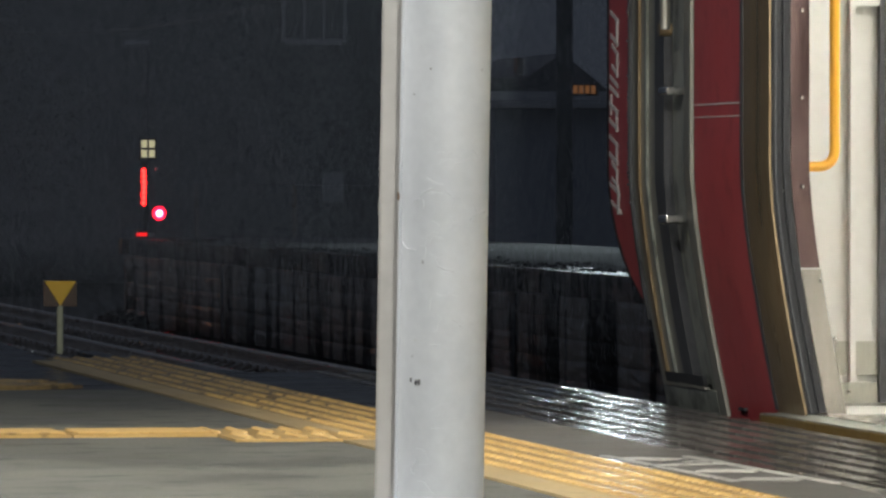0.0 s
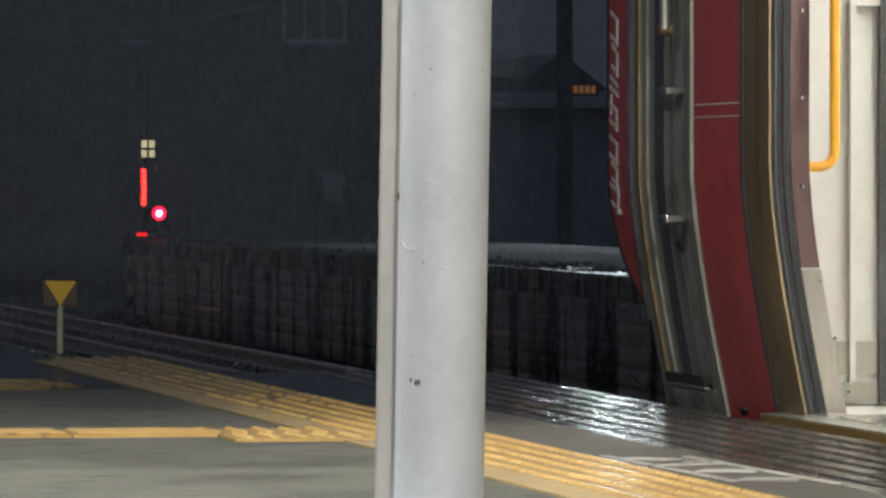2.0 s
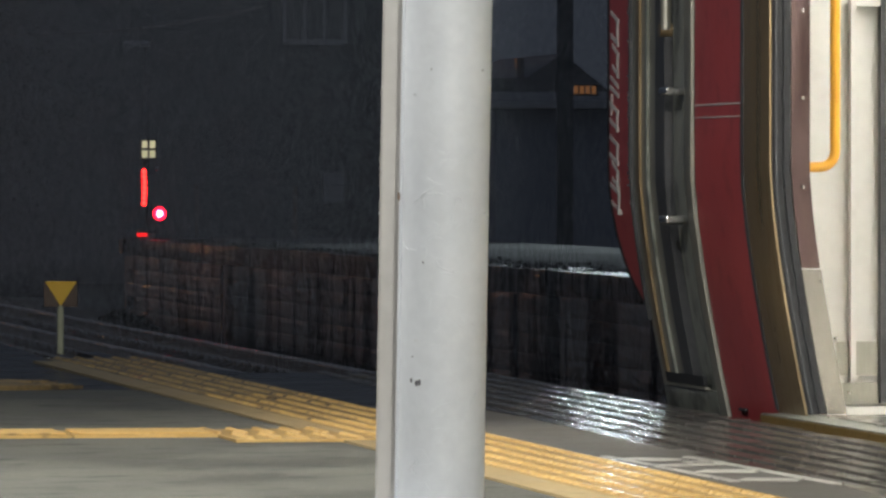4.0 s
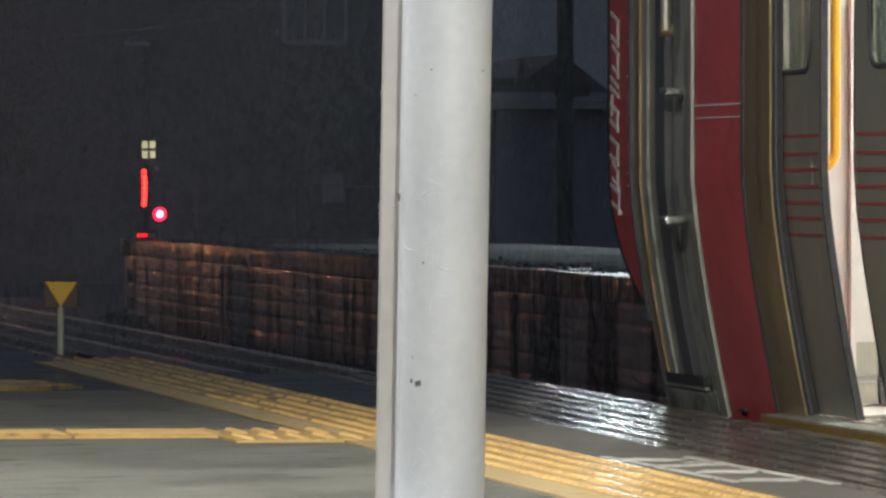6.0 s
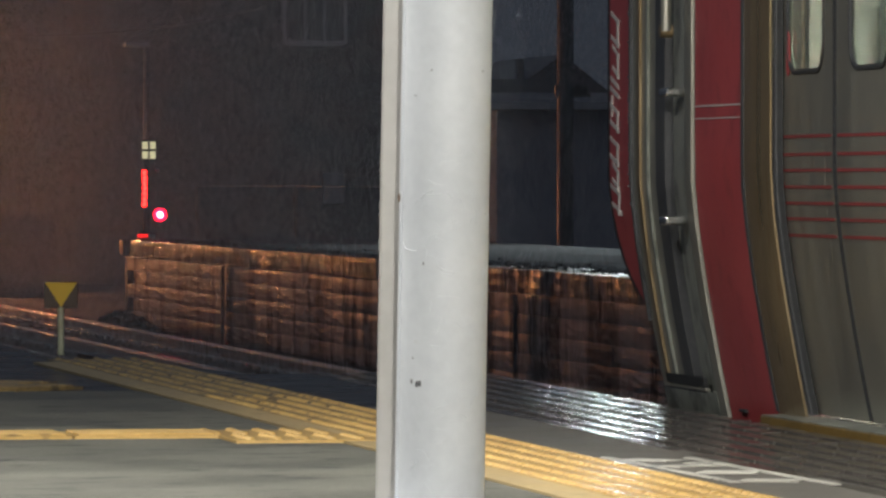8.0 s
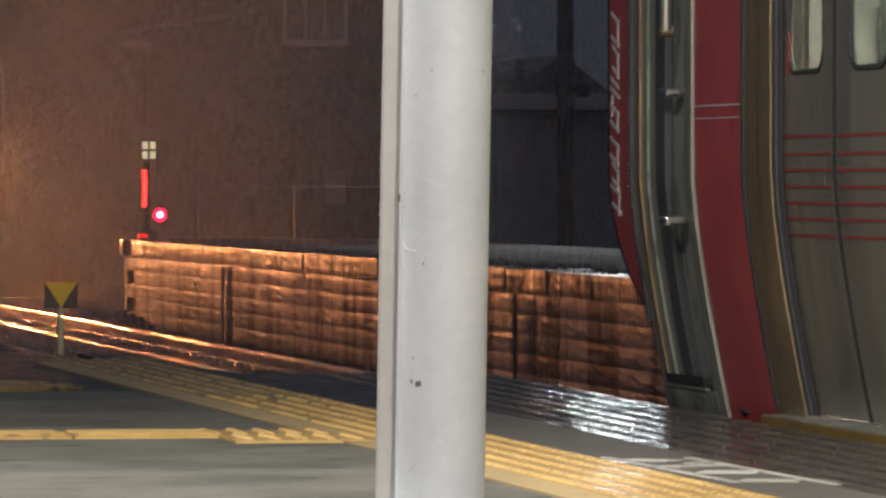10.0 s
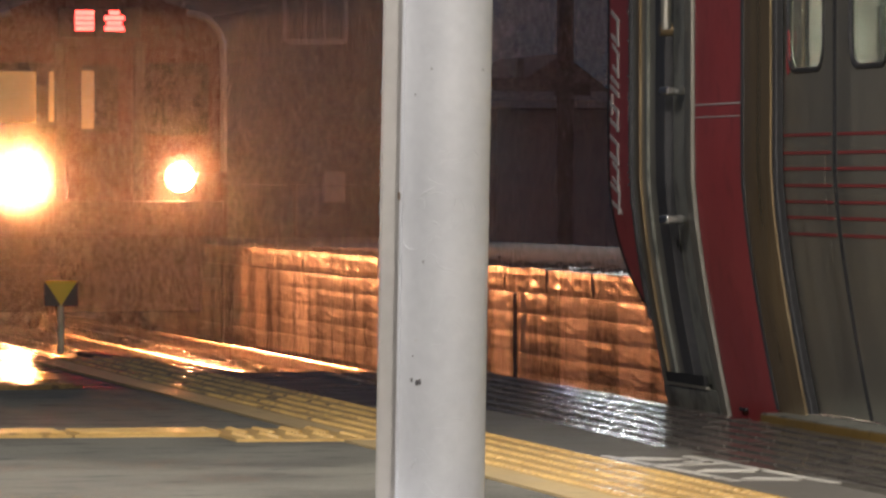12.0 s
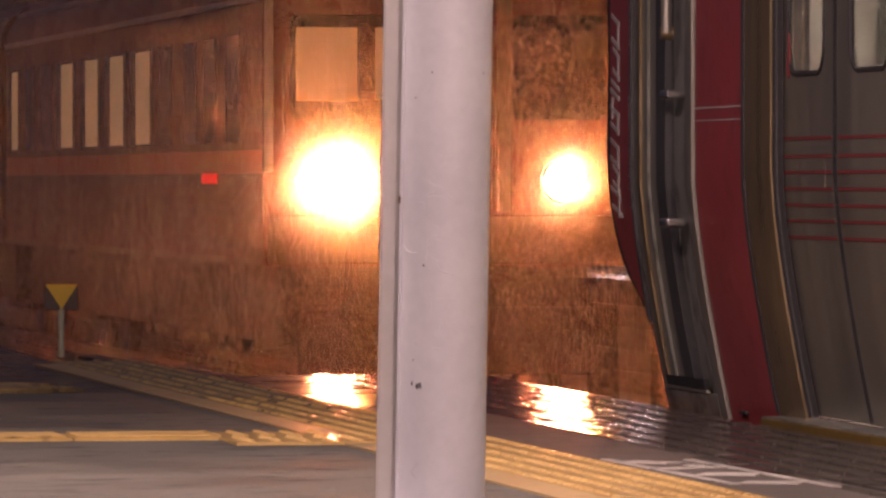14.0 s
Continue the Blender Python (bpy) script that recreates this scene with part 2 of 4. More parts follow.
def mesh_of(name, bm, material, smooth=False):
    me = bpy.data.meshes.new(name)
    bmesh.ops.recalc_face_normals(bm, faces=bm.faces)
    bm.to_mesh(me)
    bm.free()
    me.materials.append(M[material])
    if smooth:
        for p in me.polygons:
            p.use_smooth = True
        me.set_sharp_from_angle(angle=radians(35))
    return me


def part(name, bm, material, parent, label="", smooth=False):
    """Links a bmesh, given in world places, as one mesh object under a thing or a part."""
    o = ORIGIN[parent]
    bmesh.ops.translate(bm, vec=-o, verts=bm.verts)
    ob = new(name, mesh_of(name, bm, material, smooth))
    ob.parent = parent
    ORIGIN[ob] = o
    return tagged(ob, label)


def single(name, bm, material, label, category="", group="", kind="", smooth=False):
    ob = new(name, mesh_of(name, bm, material, smooth))
    ORIGIN[ob] = Vector((0, 0, 0))
    return tagged(ob, label, category, group, kind)


def box(x0, x1, y0, y1, z0, z1, bevel=0.0, bm=None):
    b = bmesh.new()
    bmesh.ops.create_cube(b, size=1)
    bmesh.ops.scale(b, vec=(x1 - x0, y1 - y0, z1 - z0), verts=b.verts)
    bmesh.ops.translate(b, vec=((x0 + x1) / 2, (y0 + y1) / 2, (z0 + z1) / 2), verts=b.verts)
    if bevel:
        bmesh.ops.bevel(b, geom=b.edges[:], offset=bevel, segments=2, affect="EDGES", profile=0.5)
    return join(bm, b)


def join(bm, b):
    if bm is None:
        return b
    me = bpy.data.meshes.new("temp")
    b.to_mesh(me)
    b.free()
    bm.from_mesh(me)
    bpy.data.meshes.remove(me)
    return bm


def prism(poly, lo, hi, axis="z", bm=None, bevel=0.0):
    """A flat polygon pushed from lo to hi along an axis. poly: pairs in the two other axes, in the order x, y, z."""
    b = bmesh.new()

    def at(p, q):
        return {"z": (p[0], p[1], q), "y": (p[0], q, p[1]), "x": (q, p[0], p[1])}[axis]
    low = [b.verts.new(at(p, lo)) for p in poly]
    high = [b.verts.new(at(p, hi)) for p in poly]
    b.faces.new(low), b.faces.new(high)
    k = len(poly)
    for i in range(k):
        b.faces.new((low[i], low[(i + 1) % k], high[(i + 1) % k], high[i]))
    if bevel:
        bmesh.ops.bevel(b, geom=b.edges[:], offset=bevel, segments=2, affect="EDGES", profile=0.5)
    return join(bm, b)


def rod(p0, p1, r, r2=None, n=12, bm=None):
    b = bmesh.new()
    p0, p1 = Vector(p0), Vector(p1)
    bmesh.ops.create_cone(b, cap_ends=True, segments=n, radius1=r, radius2=r if r2 is None else r2, depth=(p1 - p0).length)
    q = (p1 - p0).to_track_quat("Z", "Y").to_matrix().to_4x4()
    bmesh.ops.transform(b, matrix=Matrix.Translation((p0 + p1) / 2) @ q, verts=b.verts)
    return join(bm, b)


def tube(points, r, n=10, bm=None):
    """A round bar along a line of points."""
    b = bmesh.new()
    pts = [Vector(p) for p in points]
    rings = []
    for i, p in enumerate(pts):
        d = (pts[min(i + 1, len(pts) - 1)] - pts[max(i - 1, 0)]).normalized()
        a = d.orthogonal().normalized() if not rings else (last - last.dot(d) * d).normalized()
        last = a
        c = d.cross(a)
        rings.append([b.verts.new(p + r * (math.cos(k * 2 * math.pi / n) * a + math.sin(k * 2 * math.pi / n) * c)) for k in range(n)])
    for r0, r1 in zip(rings, rings[1:]):
        for k in range(n):
            b.faces.new((r0[k], r0[(k + 1) % n], r1[(k + 1) % n], r1[k]))
    b.faces.new(rings[0]), b.faces.new(rings[-1])
    return join(bm, b)


def ball(c, r, n=10, bm=None, squash=(1, 1, 1)):
    b = bmesh.new()
    bmesh.ops.create_uvsphere(b, u_segments=n, v_segments=max(6, n // 2), radius=r)
    bmesh.ops.scale(b, vec=squash, verts=b.verts)
    bmesh.ops.translate(b, vec=c, verts=b.verts)
    return join(bm, b)


def rounded(w, h, r, n=5):
    """A rounded rectangle round (0, 0), as a list of pairs."""
    out = []
    for cx, cy, a0 in ((w / 2 - r, h / 2 - r, 0), (-w / 2 + r, h / 2 - r, 90), (-w / 2 + r, -h / 2 + r, 180), (w / 2 - r, -h / 2 + r, 270)):
        for k in range(n + 1):
            a = radians(a0 + 90 * k / n)
            out.append((cx + r * math.cos(a), cy + r * math.sin(a)))
    return out


# ---- levels ----
RAIL = -1.13          # top of the rails
FARTOP = -0.206       # top of the far platform
GROUND = RAIL - 0.32
EDGE = [(2.9, -8.0), (3.06, 3.0), (3.205, 13.0), (3.25, 16.0), (3.29, 19.1)]


def edge_at(v):
    for (u0, v0), (u1, v1) in zip(EDGE, EDGE[1:]):
        if v <= v1:
            return u0 + (u1 - u0) * (v - v0) / (v1 - v0)
    return EDGE[-1][0]


# ---- ground and tracks ----
b = bmesh.new()
bmesh.ops.create_grid(b, x_segments=40, y_segments=40, size=1500)
bmesh.ops.translate(b, vec=(0, 1000, GROUND - 0.05), verts=b.verts)
single("ground", b, "soil", "dark wet soil of the railway yard", "ground", kind="structure")

TRACK2, TRACK1 = 8.51, 4.76


def track(u, v0, v1, label):
    tr = thing("railway_track", (u, 60, RAIL), label, "railway track", "tracks", "structure")
    part("ballast_bed", prism([(u - 1.9, GROUND - 0.04), (u - 1.4, RAIL - 0.2), (u + 1.4, RAIL - 0.2), (u + 1.9, GROUND - 0.04)], v0, v1, "y"), "ballast", tr, "brown ballast bed")
    for s in (-1, 1):
        c = u + s * 0.566
        prof = [(0.034 * math.sin(radians(a)) / math.sin(radians(65)), -0.022 * (1 - math.cos(radians(a))) / (1 - math.cos(radians(65)))) for a in range(-65, 66, 13)] + [(0.034, -0.03), (0.01, -0.045), (0.01, -0.13), (0.062, -0.145), (0.062, -0.153), (-0.062, -0.153), (-0.062, -0.145), (-0.01, -0.13), (-0.01, -0.045), (-0.034, -0.03)]
        part("rail", prism([(c + p, RAIL + q) for p, q in prof], v0, v1, "y"), "rail", tr, "worn steel rail", True)
    base = prism([(-1.0, -0.16), (1.0, -0.16), (0.98, 0.02), (0.5, 0.05), (0.3, 0.0), (-0.3, 0.0), (-0.5, 0.05), (-0.98, 0.02)], -0.11, 0.11, "y")
    for s in (-1, 1):
        for e in (-1, 1):
            c = s * 0.566 + e * 0.1
            ball((c, 0.0, 0.04), 0.05, 10, base, (0.8, 1.0, 0.75))
    for e in (-1, 1):
        ball((e * 0.93, 0.0, 0.0), 0.07, 10, base, (0.7, 1.3, 0.6))
    me = mesh_of("sleeper", base, "sleeper", True)
    v = v0 + 0.3
    while v < min(v1, v0 + 175):
        s = new("sleeper", me)
        s.parent = tr
        s.location = (0, v - 60, -0.2)
        s.rotation_euler = (random.uniform(-0.01, 0.01), random.uniform(-0.006, 0.006), random.uniform(-0.01, 0.01))
        v += 0.6
    return tr


track(TRACK2, 18, 330, "wet track of steel rails on concrete sleepers")
track(TRACK1, -10, 330, "wet track beside the near platform")

# loose stones on the ballast shoulder and between the rails
b = bmesh.new()
random.seed(4)
for k in range(5200):
    u = TRACK2 + random.uniform(-1.75, 1.6)
    v = random.uniform(62, 125)
    z = RAIL - 0.2 - max(0, abs(u - TRACK2) - 1.4) * 0.28 + 0.01
    r = random.uniform(0.02, 0.05)
    ps = [b.verts.new((u + r * random.uniform(-1, 1), v + r * random.uniform(-1, 1), z + r * random.uniform(-0.4, 1))) for _ in range(4)]
    for f in ((0, 1, 2), (0, 1, 3), (0, 2, 3), (1, 2, 3)):
        b.faces.new([ps[i] for i in f])
single("ballast_stones", b, "ballast", "wet brown crushed stones lying on the track bed", "ballast", kind="stuff")

# a low dark heap of spent ballast at the foot of the far wall
b = bmesh.new()
random.seed(31)
for k in range(1500):
    a, q = random.uniform(0, 2 * math.pi), math.sqrt(random.random())
    u, v = 9.45 + 0.42 * q * math.cos(a), 80.2 + 3.8 * q * math.sin(a)
    z = GROUND + 0.03 + 0.36 * (1 - q ** 1.6) + random.uniform(-0.03, 0.03)
    r = random.uniform(0.03, 0.07)
    ps = [b.verts.new((u + r * random.uniform(-1, 1), v + r * random.uniform(-1.3, 1.3), z + r * random.uniform(-1, 0.8))) for _ in range(4)]
    for f in ((0, 1, 2), (0, 1, 3), (0, 2, 3), (1, 2, 3)):
        b.faces.new([ps[i] for i in f])
single("ballast_heap", b, "soil", "low dark heap of crushed stone against the far wall", "ballast", kind="stuff")

# ---- near platform ----
END = 19.1
deck = thing("platform", (0, 8, 0), "station platform of asphalt, tactile tiles and wet brick edging", "platform", kind="structure")
outer = [(edge_at(v), v) for v in (-8.0, -2.5, 3.0, 8.0, 13.0, 16.0, END)]
part("slab", prism([(-6.0, -8.0)] + [(u - 0.04, v) for u, v in outer] + [(2.62, END + 0.1), (2.50, 20.4), (2.36, 21.6), (2.28, 22.8), (-6.0, 23.4)], GROUND - 0.05, -0.035, "z"), "grout", deck, "dark platform body")
part("asphalt_surface", prism([(-6.0, -8.0), (2.108, -8.0), (2.108, 14.9), (2.108, 17.5), (-6.0, 17.75)], -0.034, 0.0, "z"), "asphalt", deck, "grey worn asphalt")
part("end_surface", prism([(-6.0, 17.754), (2.108, 17.504), (2.108, 20.21), (2.2, 20.21), (2.26, 22.75), (-6.0, 23.35)], -0.034, -0.002, "z"), "wet_asphalt", deck, "dark wet asphalt at the platform end")
part("joint_strip", prism([(2.498, -8.0), (2.74, -8.0), (2.74, 16.2), (2.498, 16.2)], -0.034, -0.001, "z"), "concrete", deck, "smooth concrete strip")
part("dark_strip", prism([(2.498, 16.204), (2.76, 16.204), (2.80, END), (2.498, END)], -0.034, -0.003, "z"), "wet_asphalt", deck, "dark wet strip")
part("end_shoulder", prism([(2.40, END + 0.004), (2.62, END + 0.1), (2.50, 20.4), (2.46, 21.6), (2.40, 21.6)], -0.034, -0.006, "z"), "wet_asphalt", deck)
part("edging", prism([(2.112, -8.0), (2.1915, -8.0), (2.1915, 20.2), (2.112, 20.2)], -0.034, 0.004, "z"), "edging", deck, "smooth pale yellow edging")
part("bed_strip", prism([(2.193, -8.0), (2.494, -8.0), (2.494, 19.0), (2.39, 20.9), (2.193, 20.9)], -0.034, -0.018, "z"), "concrete", deck)

# painted boarding marks: chevrons on the smooth strip
def mark(pts):
    part("painted_mark", prism(pts, -0.001, 0.0012, "z"), "paint_white", deck, "worn white boarding mark")


def bar(p, q, w):
    d = (Vector(q) - Vector(p)).normalized()
    nrm = Vector((-d.y, d.x)) * w / 2
    p, q = Vector(p), Vector(q)
    mark([tuple(p + nrm), tuple(q + nrm), tuple(q - nrm), tuple(p - nrm)])


bar((2.531, 13.068), (2.619, 12.973), 0.080)
bar((2.547, 12.721), (2.657, 12.781), 0.070)
bar((2.566, 12.490), (2.669, 12.448), 0.100)
bar((2.567, 12.126), (2.671, 12.085), 0.100)
bar((2.627, 12.865), (2.677, 12.909), 0.050)
bar((2.513, 13.181), (2.538, 12.037), 0.018)
bar((2.669, 13.128), (2.698, 11.919), 0.018)

# ---- the white canopy post ----
P0 = Vector((1.741, 10.512, 0))
TILT = Matrix.Translation(P0) @ Matrix.Rotation(radians(-YAW * 57.2958), 4, "Z") @ Matrix.Rotation(radians(0.95), 4, "Y")
post = thing("canopy_post", P0, "white-painted steel canopy post with flaking paint", "post")


def post_part(name, bm, material, label="", smooth=False):
    bmesh.ops.transform(bm, matrix=TILT, verts=bm.verts)
    return part(name, bm, material, post, label, smooth)


R = 0.0685
post_part("shaft", rod((0, 0, -0.01), (0, 0, 3.3), R, n=64), "post", "round white shaft", True)
post_part("conduit", box(-0.103, -0.052, 0.02, 0.075, -0.01, 3.3, 0.004), "duct", "white cable duct greyed as if in shade")
post_part("duct_rim", box(-0.0725, -0.062, -0.012, 0.02, -0.01, 3.3, 0.003), "post")
post_part("base_flange", box(-0.14, 0.12, -0.11, 0.11, -0.01, 0.015, 0.004), "post")
random.seed(11)
for k in range(46):
    a = radians(random.uniform(-132, -48))
    z = random.choice((random.uniform(0.40, 0.66), random.uniform(0.42, 0.6), random.uniform(0.28, 0.4), random.uniform(0.03, 0.2)))
    head = random.choice((0.0, 0.2, -0.4, 2.8, 1.2, 0.1))
    pts = []
    for i in range(random.randint(4, 17)):
        pts.append((R * 1.003 * math.cos(a), R * 1.003 * math.sin(a), z))
        head += random.uniform(-0.7, 0.7)
        a += 0.0032 / R * math.cos(head)
        z += 0.0032 * math.sin(head) * 0.8
    post_part("paint_flake", tube(pts, random.uniform(0.0006, 0.0013), 5), "post")
for x, z, r in ((-0.048, 0.233, 0.003), (-0.040, 0.229, 0.004), (-0.0355, 0.230, 0.004), (-0.033, 0.418, 0.0018), (-0.025, 0.72, 0.0014), (0.055, 0.72, 0.0014), (-0.05, 0.68, 0.0013), (-0.047, 0.27, 0.0014)):
    y = -math.sqrt(R * R - x * x)
    post_part("paint_chip", ball((x, y, z), r, 8, None, (0.8, 0.3, 1.3)), "chip", "bare dark chip in the paint")
for k in range(26):
    z = random.uniform(0.43, 0.62) if k < 22 else random.uniform(0.3, 0.8)
    post_part("water_drop", ball((-0.104, 0.03, z), random.uniform(0.0008, 0.0022), 8, None, (0.8, 0.8, 1.3)), "drop", "", True)
post_part("rust_spot", ball((-0.073, -0.012, 0.52), 0.003, 8, None, (0.7, 0.5, 2.4)), "rust")

# ---- yellow triangle sign at the platform end ----
sign = thing("marker_sign", (2.336, 21.5, -0.002), "yellow triangular marker on a pale post at the platform end", "railway sign")
part("post", rod((2.336, 21.5, -0.01), (2.336, 21.5, 0.16), 0.0105, n=14), "sign_post", sign, "cream-painted pipe", True)
tri = [(2.336 - 0.052, 0.222), (2.336 + 0.052, 0.222), (2.336, 0.142)]
part("triangle", prism(tri, 21.485, 21.489, "y", None, 0.001), "sign_yellow", sign, "yellow triangle pointing down")
part("backing_plate", box(2.336 - 0.054, 2.336 + 0.054, 21.4905, 21.497, 0.14, 0.2215, 0.002), "backing", sign, "dark brown backing plate")

# ---- far platform with block wall, fence and signal ----
FU, FV0, FV1 = 10.0, 20.0, 84.6
far = thing("far_platform", (FU, 60, FARTOP), "far platform with a wet stained block wall", "platform", kind="structure")
part("core", box(FU + 0.10, 14.0, FV0, FV1 - 0.06, GROUND - 0.05, FARTOP - 0.02), "soil", far)
part("surface", box(FU + 0.42, 14.0, FV0, FV1, FARTOP - 0.019, FARTOP - 0.004), "far_deck", far, "damp dark asphalt")

# ---- things on the far platform ----
def fence():
    f = thing("fence", (13.7, 95, FARTOP), "low rusty pipe fence behind the far platform", "fence")
    for v in (84.5, 95.3, 106.2):
        part("post", rod((13.7, v, GROUND), (13.7, v, 0.46), 0.03, n=10), "rust", f, smooth=True)
    part("fence_rail", rod((13.7, 80, 0.45), (13.7, 106.2, 0.45), 0.007, n=8), "iron", f, smooth=True)
    return f


fence()


def signal():
    u, v = 10.17, 83.6
    s = thing("railway_signal", (u, v, FARTOP), "dark signal post with red lamp, flashing strip and lit four-square panel", "railway signal")
    part("mast", rod((u - 0.02, v, FARTOP - 0.02), (u - 0.02, v, 1.0), 0.035, n=12), "iron", s, smooth=True)
    # four-square panel
    part("panel_box", box(u - 0.11, u + 0.11, v - 0.10, v - 0.04, 0.775, 1.045, 0.01), "iron", s)
    for i in (-1, 1):
        for j in (-1, 1):
            part("lit_square", box(u + i * 0.048 - 0.036, u + i * 0.048 + 0.036, v - 0.106, v - 0.101, 0.91 + j * 0.06 - 0.046, 0.91 + j * 0.06 + 0.046, 0.003), "board_lit", s, "pale lit square")
    # red round lamp with its hood
    lu, lz = u + 0.135, 0.11
    part("lamp_housing", rod((lu, v - 0.02, lz), (lu, v - 0.12, lz), 0.11, n=20), "iron", s, smooth=True)
    part("lamp_lens", rod((lu, v - 0.121, lz), (lu, v - 0.135, lz), 0.084, 0.07, n=20), "lamp_red", s, "glowing red round lens", True)
    part("lamp_core", rod((lu, v - 0.1355, lz), (lu, v - 0.139, lz), 0.04, 0.03, n=16), "lamp_core", s, "bright core of the red lamp", True)
    part("bracket", rod((u, v, lz), (lu, v - 0.02, lz), 0.02), "iron", s)
    part("strip_housing", box(u - 0.088, u - 0.022, v - 0.055, v - 0.03, 0.19, 0.68, 0.006), "iron", s)
    # a small white lamp glass and the foot box
    part("side_lamp", ball((u + 0.10, v - 0.1, 0.67), 0.03, 10), "shine", s, smooth=True)
    part("foot_box", box(u - 0.12, u + 0.10, v - 0.12, v + 0.05, FARTOP - 0.02, FARTOP + 0.12, 0.01), "iron", s, "low relay box")
    part("white_plate", box(u - 0.01, u + 0.08, v - 0.128, v - 0.121, FARTOP + 0.02, FARTOP + 0.075, 0.002), "shine", s, "small bright plate")
    part("foot_lens", box(u - 0.15, u - 0.02, v - 0.136, v - 0.129, FARTOP + 0.035, FARTOP + 0.075, 0.003), "foot_red", s, "dim red lens on the relay box")
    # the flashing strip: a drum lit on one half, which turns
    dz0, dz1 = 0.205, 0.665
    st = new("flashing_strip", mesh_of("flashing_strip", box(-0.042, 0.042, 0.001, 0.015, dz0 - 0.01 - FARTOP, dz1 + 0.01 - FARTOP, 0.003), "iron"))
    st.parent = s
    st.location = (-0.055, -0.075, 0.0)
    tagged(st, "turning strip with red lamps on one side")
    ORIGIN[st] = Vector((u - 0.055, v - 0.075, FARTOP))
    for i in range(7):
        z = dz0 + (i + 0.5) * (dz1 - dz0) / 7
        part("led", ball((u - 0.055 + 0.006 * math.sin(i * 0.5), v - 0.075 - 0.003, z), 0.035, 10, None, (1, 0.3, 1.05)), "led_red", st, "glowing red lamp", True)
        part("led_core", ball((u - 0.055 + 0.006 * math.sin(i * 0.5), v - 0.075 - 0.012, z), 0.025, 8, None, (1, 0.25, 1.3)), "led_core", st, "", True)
    return st


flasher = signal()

# ---- houses and yard behind ----
def window_frame(parent, u0, u1, z0, z1, v, bars=2):
    w = part("window", box(u0, u1, v - 0.02, v + 0.03, z0, z1), "roof", parent, "dark window")
    t = 0.07
    for a in ((u0 - t, u0, z0 - t, z1 + t), (u1, u1 + t, z0 - t, z1 + t), (u0, u1, z0 - t * 1.6, z0), (u0, u1, z1, z1 + t)):
        part("window_frame", box(a[0], a[1], v - 0.07, v - 0.021, a[2], a[3], 0.006), "frame_grey", w)
    for i in range(bars):
        c = u0 + (u1 - u0) * (i + 1) / (bars + 1)
        part("glazing_bar", box(c - 0.02, c + 0.02, v - 0.05, v - 0.021, z0, z1), "frame_grey", w)
    return w


def houses():
    # bearings: at a distance of 130 m one degree is 2.27 m
    v = 128.0
    h = thing("house", (18, v, GROUND), "dark two-storey house behind the fence", "house")
    part("wall", box(11.4, 21.6, v, v + 8, GROUND, 6.2), "dark_wall", h)
    part("roof", prism([(10.9, 6.2), (22.2, 6.2), (16.5, 8.2)], v - 0.6, v + 8.6, "y"), "roof", h)
    window_frame(h, 18.22, 19.33, 3.2, 4.8, v, 2)
    part("meter_box", box(18.93, 19.33, v - 0.16, v - 0.002, 0.08, 0.66, 0.02), "frame_grey", h, "pale wall box")
    v2 = 120.0
    g = thing("house", (24, v2, GROUND), "low pale house with a bright eave line", "house")
    part("wall", box(20.9, 27, v2, v2 + 7, GROUND, 1.78), "pale_wall", g)
    part("eave", box(20.7, 27.2, v2 - 0.4, v2 - 0.002, 1.80, 1.93, 0.01), "frame_grey", g, "pale eave gutter")
    part("roof", prism([(v2 - 0.35, 1.94), (v2 + 7.3, 1.94), (v2 + 3.5, 2.15)], 20.7, 27.2, "x"), "roof", g)
    v3 = 150.0
    k = thing("house", (26, v3, GROUND), "far gabled house against the dusk sky", "house")
    part("wall", box(25.0, 30.5, v3, v3 + 8, GROUND, 2.2), "dark_wall", k)
    part("roof", prism([(24.8, 2.2), (24.8, 2.78), (26.75, 2.8), (27.55, 3.35), (29.0, 2.2)], v3 - 0.5, v3 + 8, "y"), "roof", k)
    part("chimney", box(26.62, 26.78, v3 + 0.1, v3 + 0.4, 2.7, 3.25), "roof", k)
    # utility pole with a turning lit sign fixed to it
    p = thing("utility_pole", (20.68, 112, GROUND), "dark concrete utility pole behind the far platform", "utility pole")
    part("shaft", rod((20.68, 112, GROUND), (20.68, 112, 9), 0.15, 0.13, n=16), "dark_wall", p, smooth=True)
    a = thing("lit_sign", (20.88, 112, 1.9), "small amber sign lit from inside, fixed to the pole", "sign")
    part("case", box(20.66, 21.26, 111.97, 112.06, 1.93, 2.13, 0.01), "iron", a)
    for i in range(4):
        part("letter_bar", box(20.82 + i * 0.102, 20.895 + i * 0.102, 111.958, 111.969, 1.965, 2.10, 0.003), "amber", a)
    return a


turning_sign = houses()


